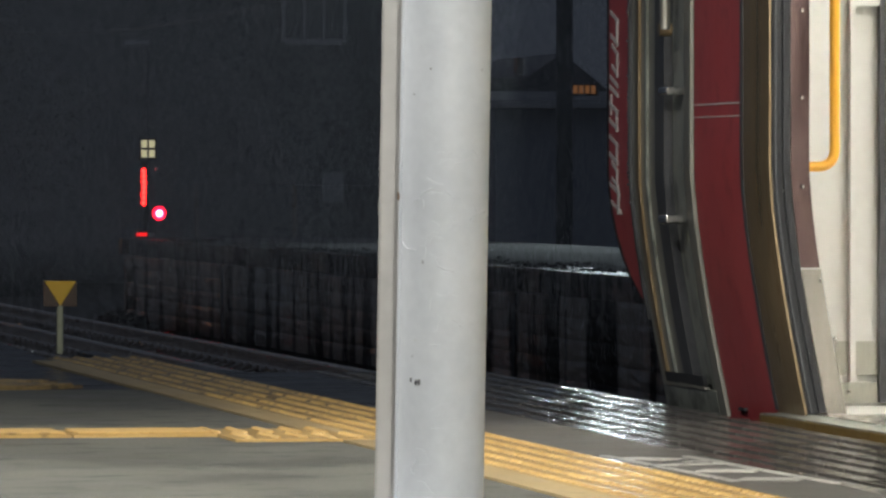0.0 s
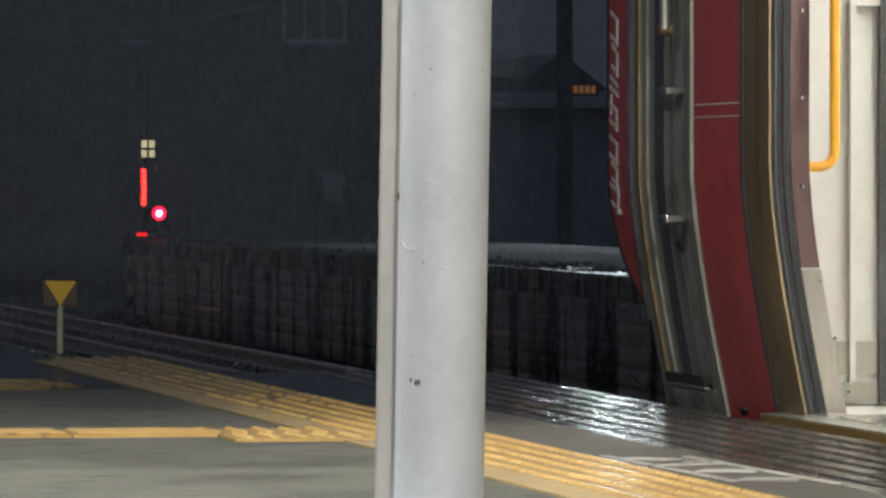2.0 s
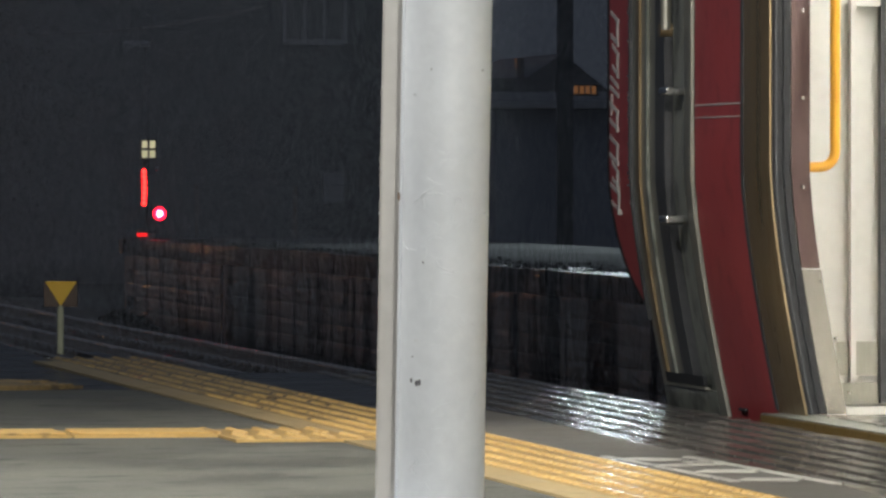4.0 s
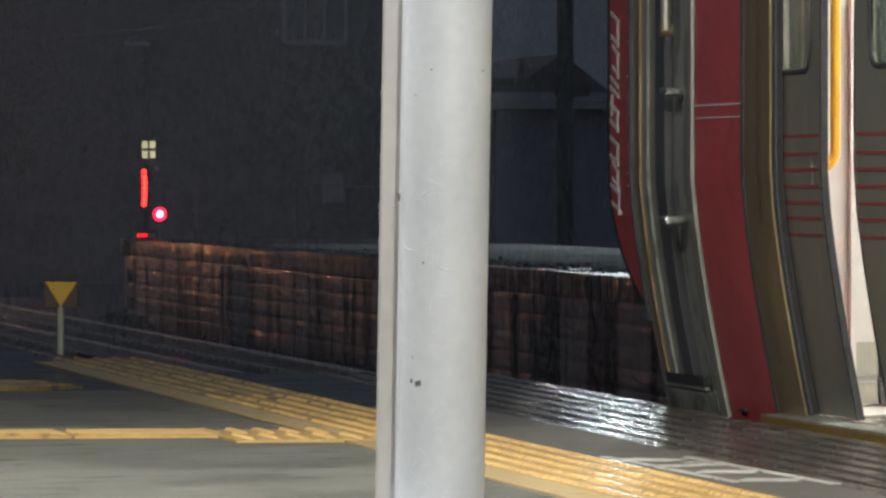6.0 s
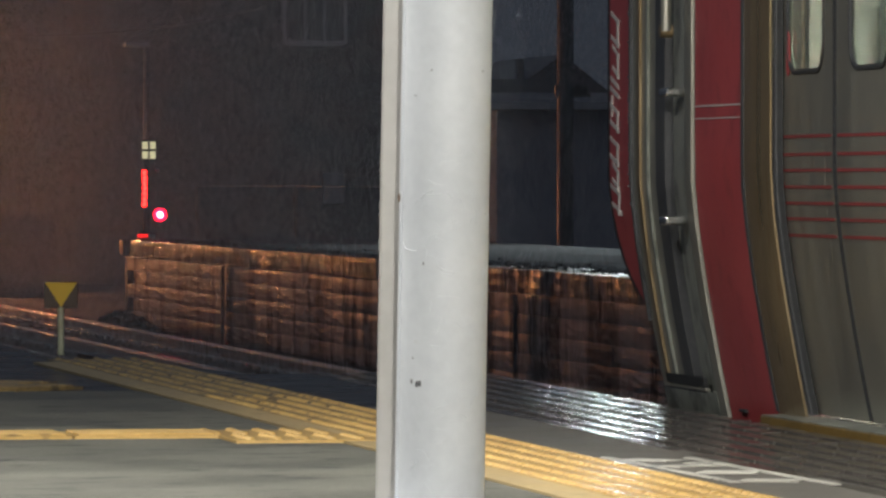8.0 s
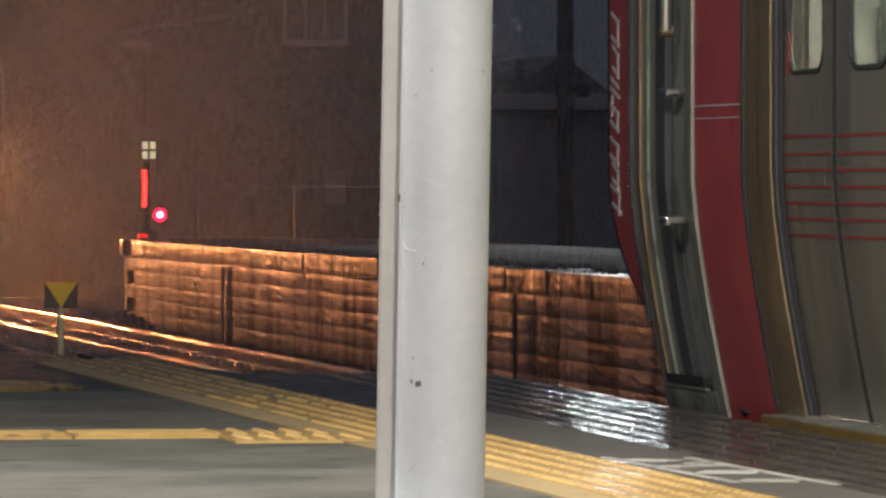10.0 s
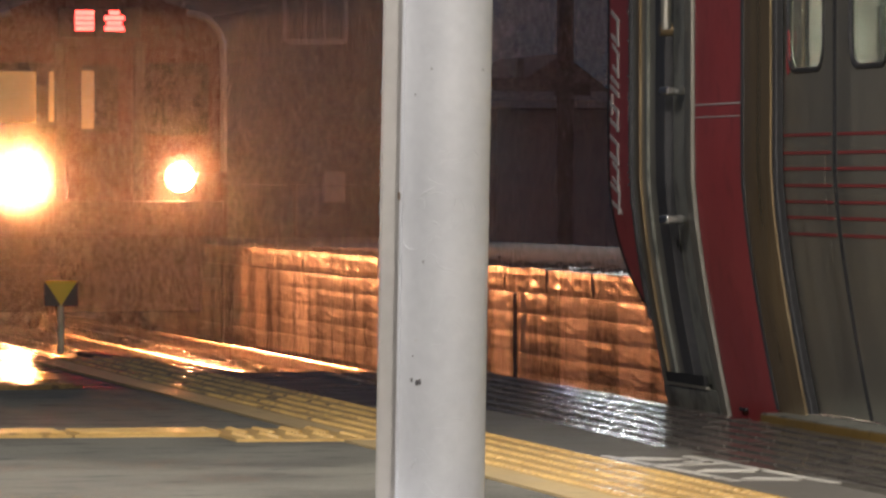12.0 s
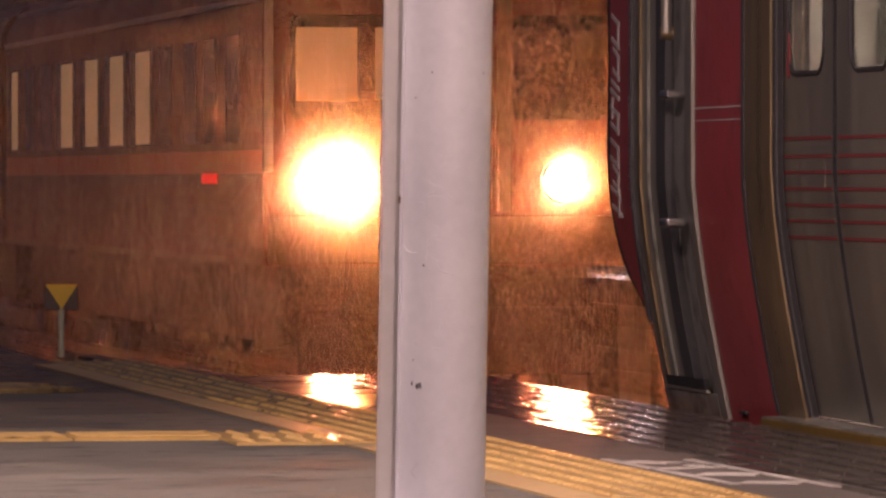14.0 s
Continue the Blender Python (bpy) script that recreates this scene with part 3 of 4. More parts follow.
def yard():
    # switch cabinet by the line, low kerb wall, overhead wires, lamp head
    c = thing("relay_cabinet", (11.8, 117.4, GROUND), "dark steel relay cabinet beside the line", "cabinet")
    part("body", box(11.55, 12.62, 117, 117.8, GROUND - 0.05, -0.10, 0.02), "iron", c)
    part("lid", box(11.52, 12.65, 116.97, 117.83, -0.099, -0.05, 0.01), "iron", c)
    for (p, q, n) in (((8.0, 95, 2.62), (17.4, 125, 3.75), "wire"), ((7.0, 90, 2.9), (19.5, 126, 4.9), "wire")):
        pts = [Vector(p).lerp(Vector(q), i / 16) - Vector((0, 0, 0.25 * math.sin(math.pi * i / 16))) for i in range(17)]
        single("overhead_wire", tube(pts, 0.012, 6), "cable", "thin overhead wire above the tracks", "wire", smooth=True)
    l = thing("yard_lamp", (14.0, 118, GROUND), "unlit lamp head on a dark pole", "lamp post")
    part("pole", rod((14.35, 118.2, GROUND), (14.35, 118.2, 2.9), 0.06, 0.05, n=10), "iron", l, smooth=True)
    part("head", box(13.95, 14.4, 118.0, 118.25, 2.86, 2.96, 0.03), "frame_grey", l, "pale lamp head")


yard()


def tree(u, v, height, spread, seed):
    """A tapered trunk with limbs and a ragged crown of small leaves."""
    random.seed(seed)
    t = thing("tree", (u, v, GROUND), "dark leafy tree behind the line", "tree")
    tb = tube([(u + 0.08 * math.sin(i), v, GROUND + height * 0.6 * i / 6) for i in range(7)], 0.11, 8)
    tips = []
    for k in range(11):
        a, z0 = random.uniform(0, 6.28), GROUND + height * random.uniform(0.22, 0.6)
        q = Vector((u + spread * random.uniform(0.4, 0.95) * math.cos(a), v + 0.7 * spread * math.sin(a), z0 + height * random.uniform(0.1, 0.4)))
        rod((u, v, z0), q, 0.045, 0.012, 6, tb)
        tips += [q, Vector((u, v, z0)).lerp(q, 0.6)]
    part("trunk", tb, "under", t, "dark trunk and limbs", True)
    verts, faces = [], []
    for k in range(3600):
        c = random.choice(tips)
        p = c + Vector((random.gauss(0, 0.36), random.gauss(0, 0.3), random.gauss(0, 0.34)))
        d = Vector((random.gauss(0, 1), random.gauss(0, 1), random.gauss(0, 1))).normalized()
        e = d.orthogonal().normalized()
        s_ = random.uniform(0.05, 0.10)
        n0 = len(verts)
        verts += [p - d * s_, p + e * s_ * 0.5, p + d * s_, p - e * s_ * 0.5]
        faces.append((n0, n0 + 1, n0 + 2, n0 + 3))
    me = bpy.data.meshes.new("crown")
    me.from_pydata([tuple(x - ORIGIN[t]) for x in verts], [], faces)
    me.materials.append(M["leaf"])
    c = new("crown", me)
    c.parent = t
    tagged(c, "ragged crown of small dark leaves")


tree(13.0, 126.3, 6.0, 1.2, 3)


# ---- the waiting train ----
SU = 3.21                    # outer face of its side
TRAIN_ORG = (SU + 1.475, 6.0, RAIL)
train = thing("parked_train", TRAIN_ORG, "stainless-steel commuter train with dark red panels, waiting at the platform", "train")


def side(z):
    """How far the side leans inwards at a height: it narrows towards the sill."""
    t = max(0.0, (0.56 - z) / 0.56)
    return SU + 0.088 * min(t, 1.4) ** 1.35


def skin(v0, v1, z0, z1, out=0.0, thick=0.03, n=22, waist=None, bm=None, inward=0.0):
    """A curved slab that follows the train's side. out: how far it stands proud; inward: lean of its far end; waist(z): v1 as a function."""
    b = bmesh.new()
    rows = []
    for i in range(n + 1):
        z = z0 + (z1 - z0) * i / n
        u = side(z) - out
        far_v = v1 if waist is None else waist(z)
        rows.append([b.verts.new(q) for q in ((u, v0, z), (u + inward, far_v, z), (u + inward + thick, far_v, z), (u + thick, v0, z))])
    for r0, r1 in zip(rows, rows[1:]):
        for k in range(4):
            b.faces.new((r0[k], r0[(k + 1) % 4], r1[(k + 1) % 4], r1[k]))
    b.faces.new(rows[0]), b.faces.new(rows[-1])
    return join(bm, b)


ZB, ZT = -0.12, 2.3
DOOR_J, DOOR_E = 14.348, 14.857     # where the leaves meet; the far edge of the opening
NEAR_E = 13.70
# far pillar, red panel, corner panel, fin
def bowed(v0, v1, z0, z1, out, belly, n=24, m=8):
    """A strip of the side that bulges between its two edges."""
    b = bmesh.new()
    rows = []
    for i in range(n + 1):
        z = z0 + (z1 - z0) * i / n
        row = [b.verts.new((side(z) - out - belly * math.sin(math.pi * k / m), v0 + (v1 - v0) * k / m, z)) for k in range(m + 1)]
        rows.append(row + [b.verts.new((side(z) + 0.003, v1, z)), b.verts.new((side(z) + 0.003, v0, z))])
    for r0, r1 in zip(rows, rows[1:]):
        for k in range(m + 3):
            b.faces.new((r0[k], r0[(k + 1) % (m + 3)], r1[(k + 1) % (m + 3)], r1[k]))
    b.faces.new(rows[0]), b.faces.new(rows[-1])
    return b


part("door_pillar", bowed(DOOR_E, 15.150, 0.0, ZT, 0.002, 0.010), "steel_warm", train, "warm-toned stainless door pillar", True)
part("door_pillar_edge", skin(15.120, 15.150, 0.02, ZT, 0.007, 0.01), "rubber_grey", train, "", True)
part("red_panel", skin(15.153, 15.70, ZB, ZT, 0.0, 0.028), "red", train, "dark red side panel", True)
part("panel_seam", skin(15.158, 15.695, 0.720, 0.7235, 0.002, 0.004, 2), "lettering", train, "pale seam")
part("panel_seam", skin(15.158, 15.695, 0.691, 0.6935, 0.0015, 0.004, 2), "lettering", train)
part("panel_step", box(SU + 0.078, SU + 0.12, 15.50, 15.57, 0.004, 0.012, 0.002), "rubber", train, "small dark step")
part("panel_joint", skin(15.702, 15.722, ZB, ZT, -0.004, 0.03), "rubber", train, "", True)
part("edge_trim", skin(15.724, 15.80, ZB + 0.02, ZT, 0.005, 0.03), "steel", train, "bright edge trim", True)
part("corner_panel", skin(15.802, 16.10, ZB, ZT, -0.012, 0.03, inward=0.015), "corner", train, "grey corner panel", True)
# The gap's shadow is put in as a nearly flush dark strip.
part("corner_shadow_gap", skin(16.085, 16.20, ZB, ZT, -0.004, 0.03), "rubber_grey", train, "", True)
fin_post = part("front_pillar", skin(16.172, 16.49, ZB, ZT, -0.005, 0.04), "steel", train, "ribbed grey pillar", True)
part("pillar_rib", skin(16.28, 16.31, ZB, ZT, 0.0015, 0.01), "corner", fin_post, "", True)
part("pillar_rib", skin(16.38, 16.42, ZB, ZT, 0.001, 0.01), "steel_warm", fin_post, "", True)


def fin_edge(z):
    t = max(0.0, (0.62 - z) / 0.42)
    return 16.80 - 0.36 * min(t, 1.0) ** 3.4


fin = part("gap_fin", skin(16.43, 16.80, 0.20, ZT, -0.006, 0.02, 40, fin_edge), "red", train, "dark red flexible gap fin at the train's front", True)
part("fin_border", skin(16.44, 16.87, 0.20, ZT, -0.010, 0.014, 40, lambda z: fin_edge(z) + 0.05), "rubber", fin, "black rubber border", True)
part("fin_bead", skin(16.485, 16.505, 0.20, ZT, 0.004, 0.01), "rubber_grey", fin, "", True)

# hand rail brackets and the foot recess on the corner panel
for z in (0.756, 0.448):
    rl = part("rail_bracket", box(SU - 0.03, SU + 0.02, 15.90, 15.99, z - 0.009, z + 0.013, 0.006), "shine", train, "worn metal bracket")
part("rail_socket", rod((SU - 0.035, 15.95, 0.905), (SU - 0.005, 15.95, 0.905), 0.016, n=16), "steel_warm", train, "round hand-rail socket", True)
part("hand_rail", rod((SU - 0.022, 15.94, 0.905), (SU - 0.022, 15.94, 2.0), 0.013, n=12), "steel", train, "upright hand rail", True)
part("kick_panel", skin(15.82, 16.46, ZB, 0.040, 0.002, 0.02, 6), "corner", train, "dark kick panel", True)
# Shade of the foot recess, drawn as a dark strip on the surface.
part("foot_recess", skin(15.94, 16.40, 0.050, 0.074, 0.0035, 0.01, 3), "rubber", train, "dark strip drawn as a shaded foot recess", True)
part("foot_step", skin(15.92, 16.42, 0.0425, 0.048, 0.007, 0.012, 2), "steel", train, "thin metal step", True)

# the name on the fin, as plain slanted silver strokes
def lettering():
    V0 = 16.672
    for z, run, tall, strokes in ((0.458, 0.046, 0.115, 2), (0.518, 0.040, 0.082, 2), (0.580, 0.044, 0.115, 2), (0.665, 0.085, 0.115, 3),
                                  (0.766, 0.014, 0.105, 1), (0.800, 0.052, 0.082, 2), (0.878, 0.058, 0.100, 2)):
        b = bmesh.new()
        for i in range(strokes):
            z0 = z + run * (i / (strokes - 1) if strokes > 1 else 0.5)
            lean, w = 0.026, 0.011
            q = [(V0, z0), (V0, z0 + w), (V0 + tall, z0 + w + lean), (V0 + tall, z0 + lean)]
            flat = [b.verts.new((side(zz) + 0.0032, vv, zz)) for vv, zz in q]
            deep = [b.verts.new((side(zz) + 0.0052, vv, zz)) for vv, zz in q]
            b.faces.new(flat), b.faces.new(deep[::-1])
            for k in range(4):
                b.faces.new((flat[k], flat[(k + 1) % 4], deep[(k + 1) % 4], deep[k]))
            if i:
                mid = V0 + (0.1 if i % 2 else 0.75) * tall
                prism([(mid, z0 - run / max(1, strokes - 1)), (mid + 0.018, z0 - run / max(1, strokes - 1)), (mid + 0.018, z0 + w), (mid, z0 + w)], side(z0) + 0.0036, side(z0) + 0.006, "x", b)
        part("name_stroke", b, "lettering", fin, "silver slanted stroke")


lettering()
random.seed(21)
for k in range(44):
    z = random.uniform(0.42, 0.98) if k % 3 else random.uniform(0.55, 0.75)
    part("water_drop", ball((side(z) - 0.004, 16.50 + random.uniform(-0.006, 0.006), z), random.uniform(0.0012, 0.003), 8, None, (1, 1, 1.3)), "drop", fin, "", True)

# shell of the car: sides, floor, roof, ends
part("far_side", box(SU + 2.90, SU + 2.95, -3.5, 16.3, -0.1, 2.3), "steel", train)
part("near_side", skin(-3.5, NEAR_E - 0.3, ZB, ZT, 0.0, 0.05), "steel", train, "", True)
part("near_pillar", skin(NEAR_E - 0.296, NEAR_E, 0.0, ZT, 0.004, 0.03), "steel_warm", train, "", True)
part("car_floor", box(SU + 0.21, SU + 2.9, -3.5, 16.09, -0.10, 0.012), "floor_grey", train)
part("roof", prism([(SU, 2.3), (SU + 2.95, 2.3), (SU + 2.6, 2.56), (SU + 1.475, 2.66), (SU + 0.35, 2.56)], -3.5, 16.3, "y"), "steel", train)
part("door_header", skin(NEAR_E, DOOR_E, 1.86, ZT, 0.004, 0.03), "steel", train, "", True)
part("underframe", box(SU + 0.2, SU + 2.75, -3.5, 15.6, RAIL + 0.25, -0.101), "under", train)
part("front_wall", box(SU + 0.2, SU + 2.9, 16.1, 16.18, -0.1, 2.3), "corner", train)
part("door_sill", box(SU + 0.02, SU + 0.14, NEAR_E - 0.1, 15.06, -0.024, 0.014, 0.003), "gold", train, "ochre-painted door sill")
part("sill_cap", box(SU + 0.022, SU + 0.139, NEAR_E - 0.1, 15.05, 0.0142, 0.017), "corner", train, "dark worn sill cap")
part("sill_plate", box(SU + 0.11, SU + 0.36, NEAR_E, DOOR_E, 0.0145, 0.019), "plate", train, "steel sill plate")
# door jamb seen edge-on: rubber seals, polished plate with screws, bulkhead
part("jamb_seal", skin(DOOR_E + 0.004, DOOR_E + 0.03, 0.02, 1.86, -0.0045, 0.0065), "rubber", train, "black rubber door seal", True)
part("jamb_bead", skin(DOOR_E - 0.002, DOOR_E + 0.03, 0.02, 1.86, -0.0112, 0.0045), "rubber_grey", train, "grey rubber bead", True)
part("jamb_lip", skin(DOOR_E + 0.004, DOOR_E + 0.03, 0.02, 1.86, -0.0162, 0.0140), "rubber", train, "black seal lip", True)
part("jamb_plate", skin(DOOR_E + 0.004, DOOR_E + 0.02, 0.348, 1.86, -0.050, 0.042), "purple_steel", train, "polished jamb plate", True)
part("lower_jamb_plate", skin(DOOR_E + 0.001, DOOR_E + 0.02, 0.02, 0.345, -0.050, 0.044), "plate", train, "brushed lower jamb plate", True)
for w, z in ((0.074, 0.925), (0.074, 0.73), (0.074, 0.53), (0.09, 0.32), (0.10, 0.19)):
    part("screw", ball((side(z) + w, DOOR_E, z), 0.005, 10), "shine", train, "", True)
BV = 15.62
part("bulkhead", box(SU + 0.16, SU + 2.88, BV, BV + 0.05, 0.012, 2.23), "cream", train, "white bulkhead panel")
part("bulkhead_strip", box(SU + 0.353, SU + 0.366, BV - 0.03, BV - 0.001, 0.07, 0.97), "cream", train)
part("bulkhead_frame", box(SU + 0.3665, SU + 0.424, BV - 0.03, BV - 0.001, 0.955, 0.97), "cream", train)
part("bulkhead_doorway", box(SU + 0.425, SU + 0.60, BV - 0.03, BV - 0.001, 0.02, 2.0), "rubber_grey", train, "dark cab door edge")
part("kick_plate", box(SU + 0.323, SU + 0.424, BV - 0.010, BV - 0.001, 0.085, 0.165), "steel", train, "steel kick plate")
part("kick_plate", box(SU + 0.335, SU + 0.424, BV - 0.013, BV - 0.001, 0.02, 0.068), "steel", train, "steel kick plate")
for u, z in ((SU + 0.362, 0.145), (SU + 0.352, 0.045)):
    part("screw", ball((u, BV - 0.015, z), 0.005, 10), "shine", train, "", True)
GU, GV, GZ = SU + 0.170, 14.95, 0.575
bend = [(GU - 0.035 * (1 - math.cos(radians(a))), GV, GZ + 0.035 * (1 - math.sin(radians(a)))) for a in (0, 15, 30, 45, 60, 75, 90)]
part("grab_bar", tube([(GU, GV, 1.7), (GU, GV, 1.1), (GU, GV, 0.7)] + bend + [(GU - 0.06, GV, GZ)], 0.0115, 14), "grab", train, "yellow grab bar", True)
for v in (2, 6, 10, 14.3):
    part("ceiling_light", box(SU + 0.9, SU + 1.1, v - 0.8, v + 0.8, 2.2, 2.23), "strip_white", train, "ceiling tube light")
part("ceiling", box(SU + 0.06, SU + 2.89, -3.4, 16.0, 2.24, 2.27), "cream", train)


def leaf(v0, v1, seam):
    """One sliding door leaf between v0 and v1, shut; its window is a real opening with rounded corners."""
    mid, w = (DOOR_J + 0.287 if v0 > DOOR_J - 0.1 else DOOR_J - 0.335), 0.374
    wz0, wz1 = 0.785, 1.62
    b = skin(v0, mid - w / 2, 0.022, 1.85, -0.032, 0.014)
    skin(mid + w / 2, v1, 0.022, 1.85, -0.032, 0.014, bm=b)
    skin(mid - w / 2, mid + w / 2, 0.022, wz0, -0.032, 0.014, bm=b)
    skin(mid - w / 2, mid + w / 2, wz1, 1.85, -0.032, 0.014, 6, bm=b)
    # rounded corners of the opening
    for sv in (-1, 1):
        for zc, sz in ((wz0, 1), (wz1, -1)):
            cv = mid + sv * w / 2
            r = 0.07
            pts = [(cv, zc)] + [(cv - sv * (r - r * math.sin(radians(a))), zc + sz * (r - r * math.cos(radians(a)))) for a in range(0, 91, 15)]
            prism(pts, SU + 0.0321, SU + 0.0459, "x", b)
    lf = part("door_leaf", b, "steel_leaf", train, "stainless door leaf with thin red lines", True)
    rim = rounded(w - 0.004, wz1 - wz0 - 0.004, 0.07, 6)
    pts = [(SU + 0.034, mid + p, (wz0 + wz1) / 2 + q) for p, q in rim]
    part("window_rim", tube(pts + pts[:1], 0.007, 6), "rubber", lf, "black window rubber", True)
    part("window_pane", box(SU + 0.038, SU + 0.042, mid - w / 2 - 0.01, mid + w / 2 + 0.01, wz0 - 0.01, wz1 + 0.01), "glass", lf, "clear glass")
    for z in (0.645, 0.605, 0.57, 0.533, 0.497, 0.462, 0.425):
        part("red_line", skin(v0 + 0.02, v1 - 0.02, z - 0.0035, z + 0.0035, -0.0305, 0.001, 2), "red_thin", lf)
    part("edge_rubber", skin(seam - 0.008, seam + 0.004, 0.022, 1.85, -0.031, 0.016, 20), "rubber", lf, "", True)
    return lf


leaf_far = leaf(DOOR_J + 0.012, DOOR_J + 0.66, DOOR_J + 0.011)
leaf_near = leaf(DOOR_J - 0.66, DOOR_J - 0.012, DOOR_J - 0.011)
part("sticker", prism([(p * 0.5 + DOOR_J + 0.465, q + 0.83) for p, q in rounded(0.07, 0.10, 0.03)], SU + 0.030, SU + 0.0315, "x"), "red", leaf_far, "small red round sticker")

# ---- the arriving train, built with its front at y = 0 ----
AU, AZ = TRACK2, RAIL
railcar = thing("arriving_train", (AU, 0, AZ), "dark red railcar arriving with warm headlights and a red sign", "train")


def railcar_build():
    hw, zf, zs, zr = 1.42, AZ + 1.03, AZ + 3.1, AZ + 3.62
    prof = [(AU - hw, zf), (AU + hw, zf), (AU + hw, zs)]
    for a in range(10, 90, 10):
        prof.append((AU + hw - 0.42 + 0.42 * math.cos(radians(a)), zs + 0.42 * math.sin(radians(a))))
    prof += [(AU + 0.6, zr + 0.05), (AU - 0.6, zr + 0.05)]
    for a in range(80, 0, -10):
        prof.append((AU - hw + 0.42 - 0.42 * math.cos(radians(a)), zs + 0.42 * math.sin(radians(a))))
    prof.append((AU - hw, zs))
    part("body", prism(prof, 0.02, 19.5, "y"), "body_red", railcar, "maroon-painted car body", True)
    part("second_body", prism(prof, 20.1, 39.6, "y"), "body_red", railcar, "maroon-painted second car body", True)
    part("gangway", box(AU - 0.5, AU + 0.5, 19.5, 20.1, AZ + 1.0, AZ + 3.1), "rubber", railcar)
    # front: pale edge trim round the top and sides, door, windows, sign, lower panel
    trim = [(AU + hw - 0.04, -0.005, AZ + 1.75)] + [(AU + hw - 0.04, -0.005, zs - 0.05)]
    for a in range(0, 91, 10):
        trim.append((AU + hw - 0.44 + 0.40 * math.cos(radians(a)), -0.005, zs + 0.40 * math.sin(radians(a))))
    part("front_trim", tube(trim, 0.035, 8), "frame_grey", railcar, "pale corner trim", True)
    part("front_trim", tube([(2 * AU - x, y, z) for x, y, z in trim], 0.035, 8), "frame_grey", railcar, "pale corner trim", True)
    part("front_panel", box(AU - 1.38, AU + 1.38, -0.03, 0.018, zf + 0.02, AZ + 1.42, 0.012), "body_grey", railcar, "grey lower front panel")
    fd = part("front_door", box(AU - 0.36, AU + 0.36, -0.02, 0.018, AZ + 1.44, AZ + 3.12, 0.01), "body_red", railcar, "end door")
    part("door_window", prism([(AU + p, AZ + 2.55 + q) for p, q in rounded(0.42, 0.75, 0.05)], -0.028, -0.021, "y"), "wet_glass", fd)
    part("lit_gap", box(AU - 0.20, AU - 0.06, -0.034, -0.029, AZ + 2.22, AZ + 2.86, 0.002), "window_lit", fd, "lit strip of the gangway behind")
    for s in (-1, 1):
        w = part("cab_window", prism([(AU + s * 0.86 + p, AZ + 2.55 + q) for p, q in rounded(0.72, 0.80, 0.06)], -0.012, 0.018, "y"), "wet_glass", railcar, "dark cab window")
        if s < 0:
            part("drawn_blind", box(AU - 1.17, AU - 0.70, -0.018, -0.013, AZ + 2.29, AZ + 2.85, 0.002), "blind", w, "lit yellowish blind")
            part("lit_gap", box(AU - 0.56, AU - 0.50, -0.018, -0.013, AZ + 2.3, AZ + 2.85), "window_lit", w)
    # posts beside the end door, a hand rail and wipers
    for s in (-1, 1):
        part("door_post", box(AU + s * 0.44 - 0.055, AU + s * 0.44 + 0.055, -0.032, 0.018, AZ + 1.44, AZ + 3.18, 0.012), "body_grey", railcar, "greyish door post")
        part("hand_rail", tube([(AU + s * 1.27, -0.005, AZ + 1.95), (AU + s * 1.27, -0.06, AZ + 2.0), (AU + s * 1.27, -0.06, AZ + 2.6), (AU + s * 1.27, -0.005, AZ + 2.65)], 0.013, 8), "body_grey", railcar, "", True)
        if s > 0:
            part("wiper", rod((AU + s * 0.80, -0.03, AZ + 2.12), (AU + s * 0.98, -0.03, AZ + 2.62), 0.010, n=8), "iron", railcar, "thin black wiper", True)
    part("window_note", box(AU + 0.98, AU + 1.12, -0.0165, -0.0125, AZ + 2.62, AZ + 2.82, 0.001), "body_grey", railcar, "pale paper note in the cab window")
    # headlights: bowl, ring and lens
    for s in (-1, 1):
        c = (AU + s * 0.89, AZ + 1.68)
        hl = part("headlight", rod((c[0], 0.015, c[1]), (c[0], -0.06, c[1]), 0.17, 0.155, n=28), "body_grey", railcar, "round headlight case", True)
        part("lens", rod((c[0], -0.061, c[1]), (c[0], -0.066, c[1]), 0.148, 0.148, n=28), "headlight" if s < 0 else "headlight_low", hl, "glowing warm lens", True)
        ring = bmesh.new()
        bmesh.ops.create_cone(ring, cap_ends=False, segments=28, radius1=0.158, radius2=0.158, depth=0.07)
        bmesh.ops.rotate(ring, cent=(0, 0, 0), matrix=Matrix.Rotation(radians(90), 3, "X"), verts=ring.verts)
        bmesh.ops.translate(ring, vec=(c[0], -0.085, c[1]), verts=ring.verts)
        bmesh.ops.solidify(ring, geom=ring.faces[:], thickness=0.006)
        part("bezel", ring, "iron", hl, "dark round bezel", True)
        part("tail_lamp", rod((c[0] + s * 0.25, 0.015, c[1]), (c[0] + s * 0.25, -0.04, c[1]), 0.06, n=16), "iron", railcar, "unlit tail lamp", True)
    # sign box with two glowing red blocks
    sb = part("sign_box", box(AU - 0.46, AU + 0.46, -0.03, 0.018, AZ + 3.22, AZ + 3.56, 0.015), "iron", railcar, "dark destination box")
    for c in (-0.165, 0.165):
        for k in range(4):
            z = AZ + 3.30 + k * 0.058
            wd = (0.11, 0.085, 0.11, 0.06)[k] if c > 0 else 0.105
            part("red_bar", box(AU + c - wd, AU + c + wd, -0.036, -0.031, z, z + 0.05, 0.002), "sign_red", sb, "glowing red bar of unreadable writing")
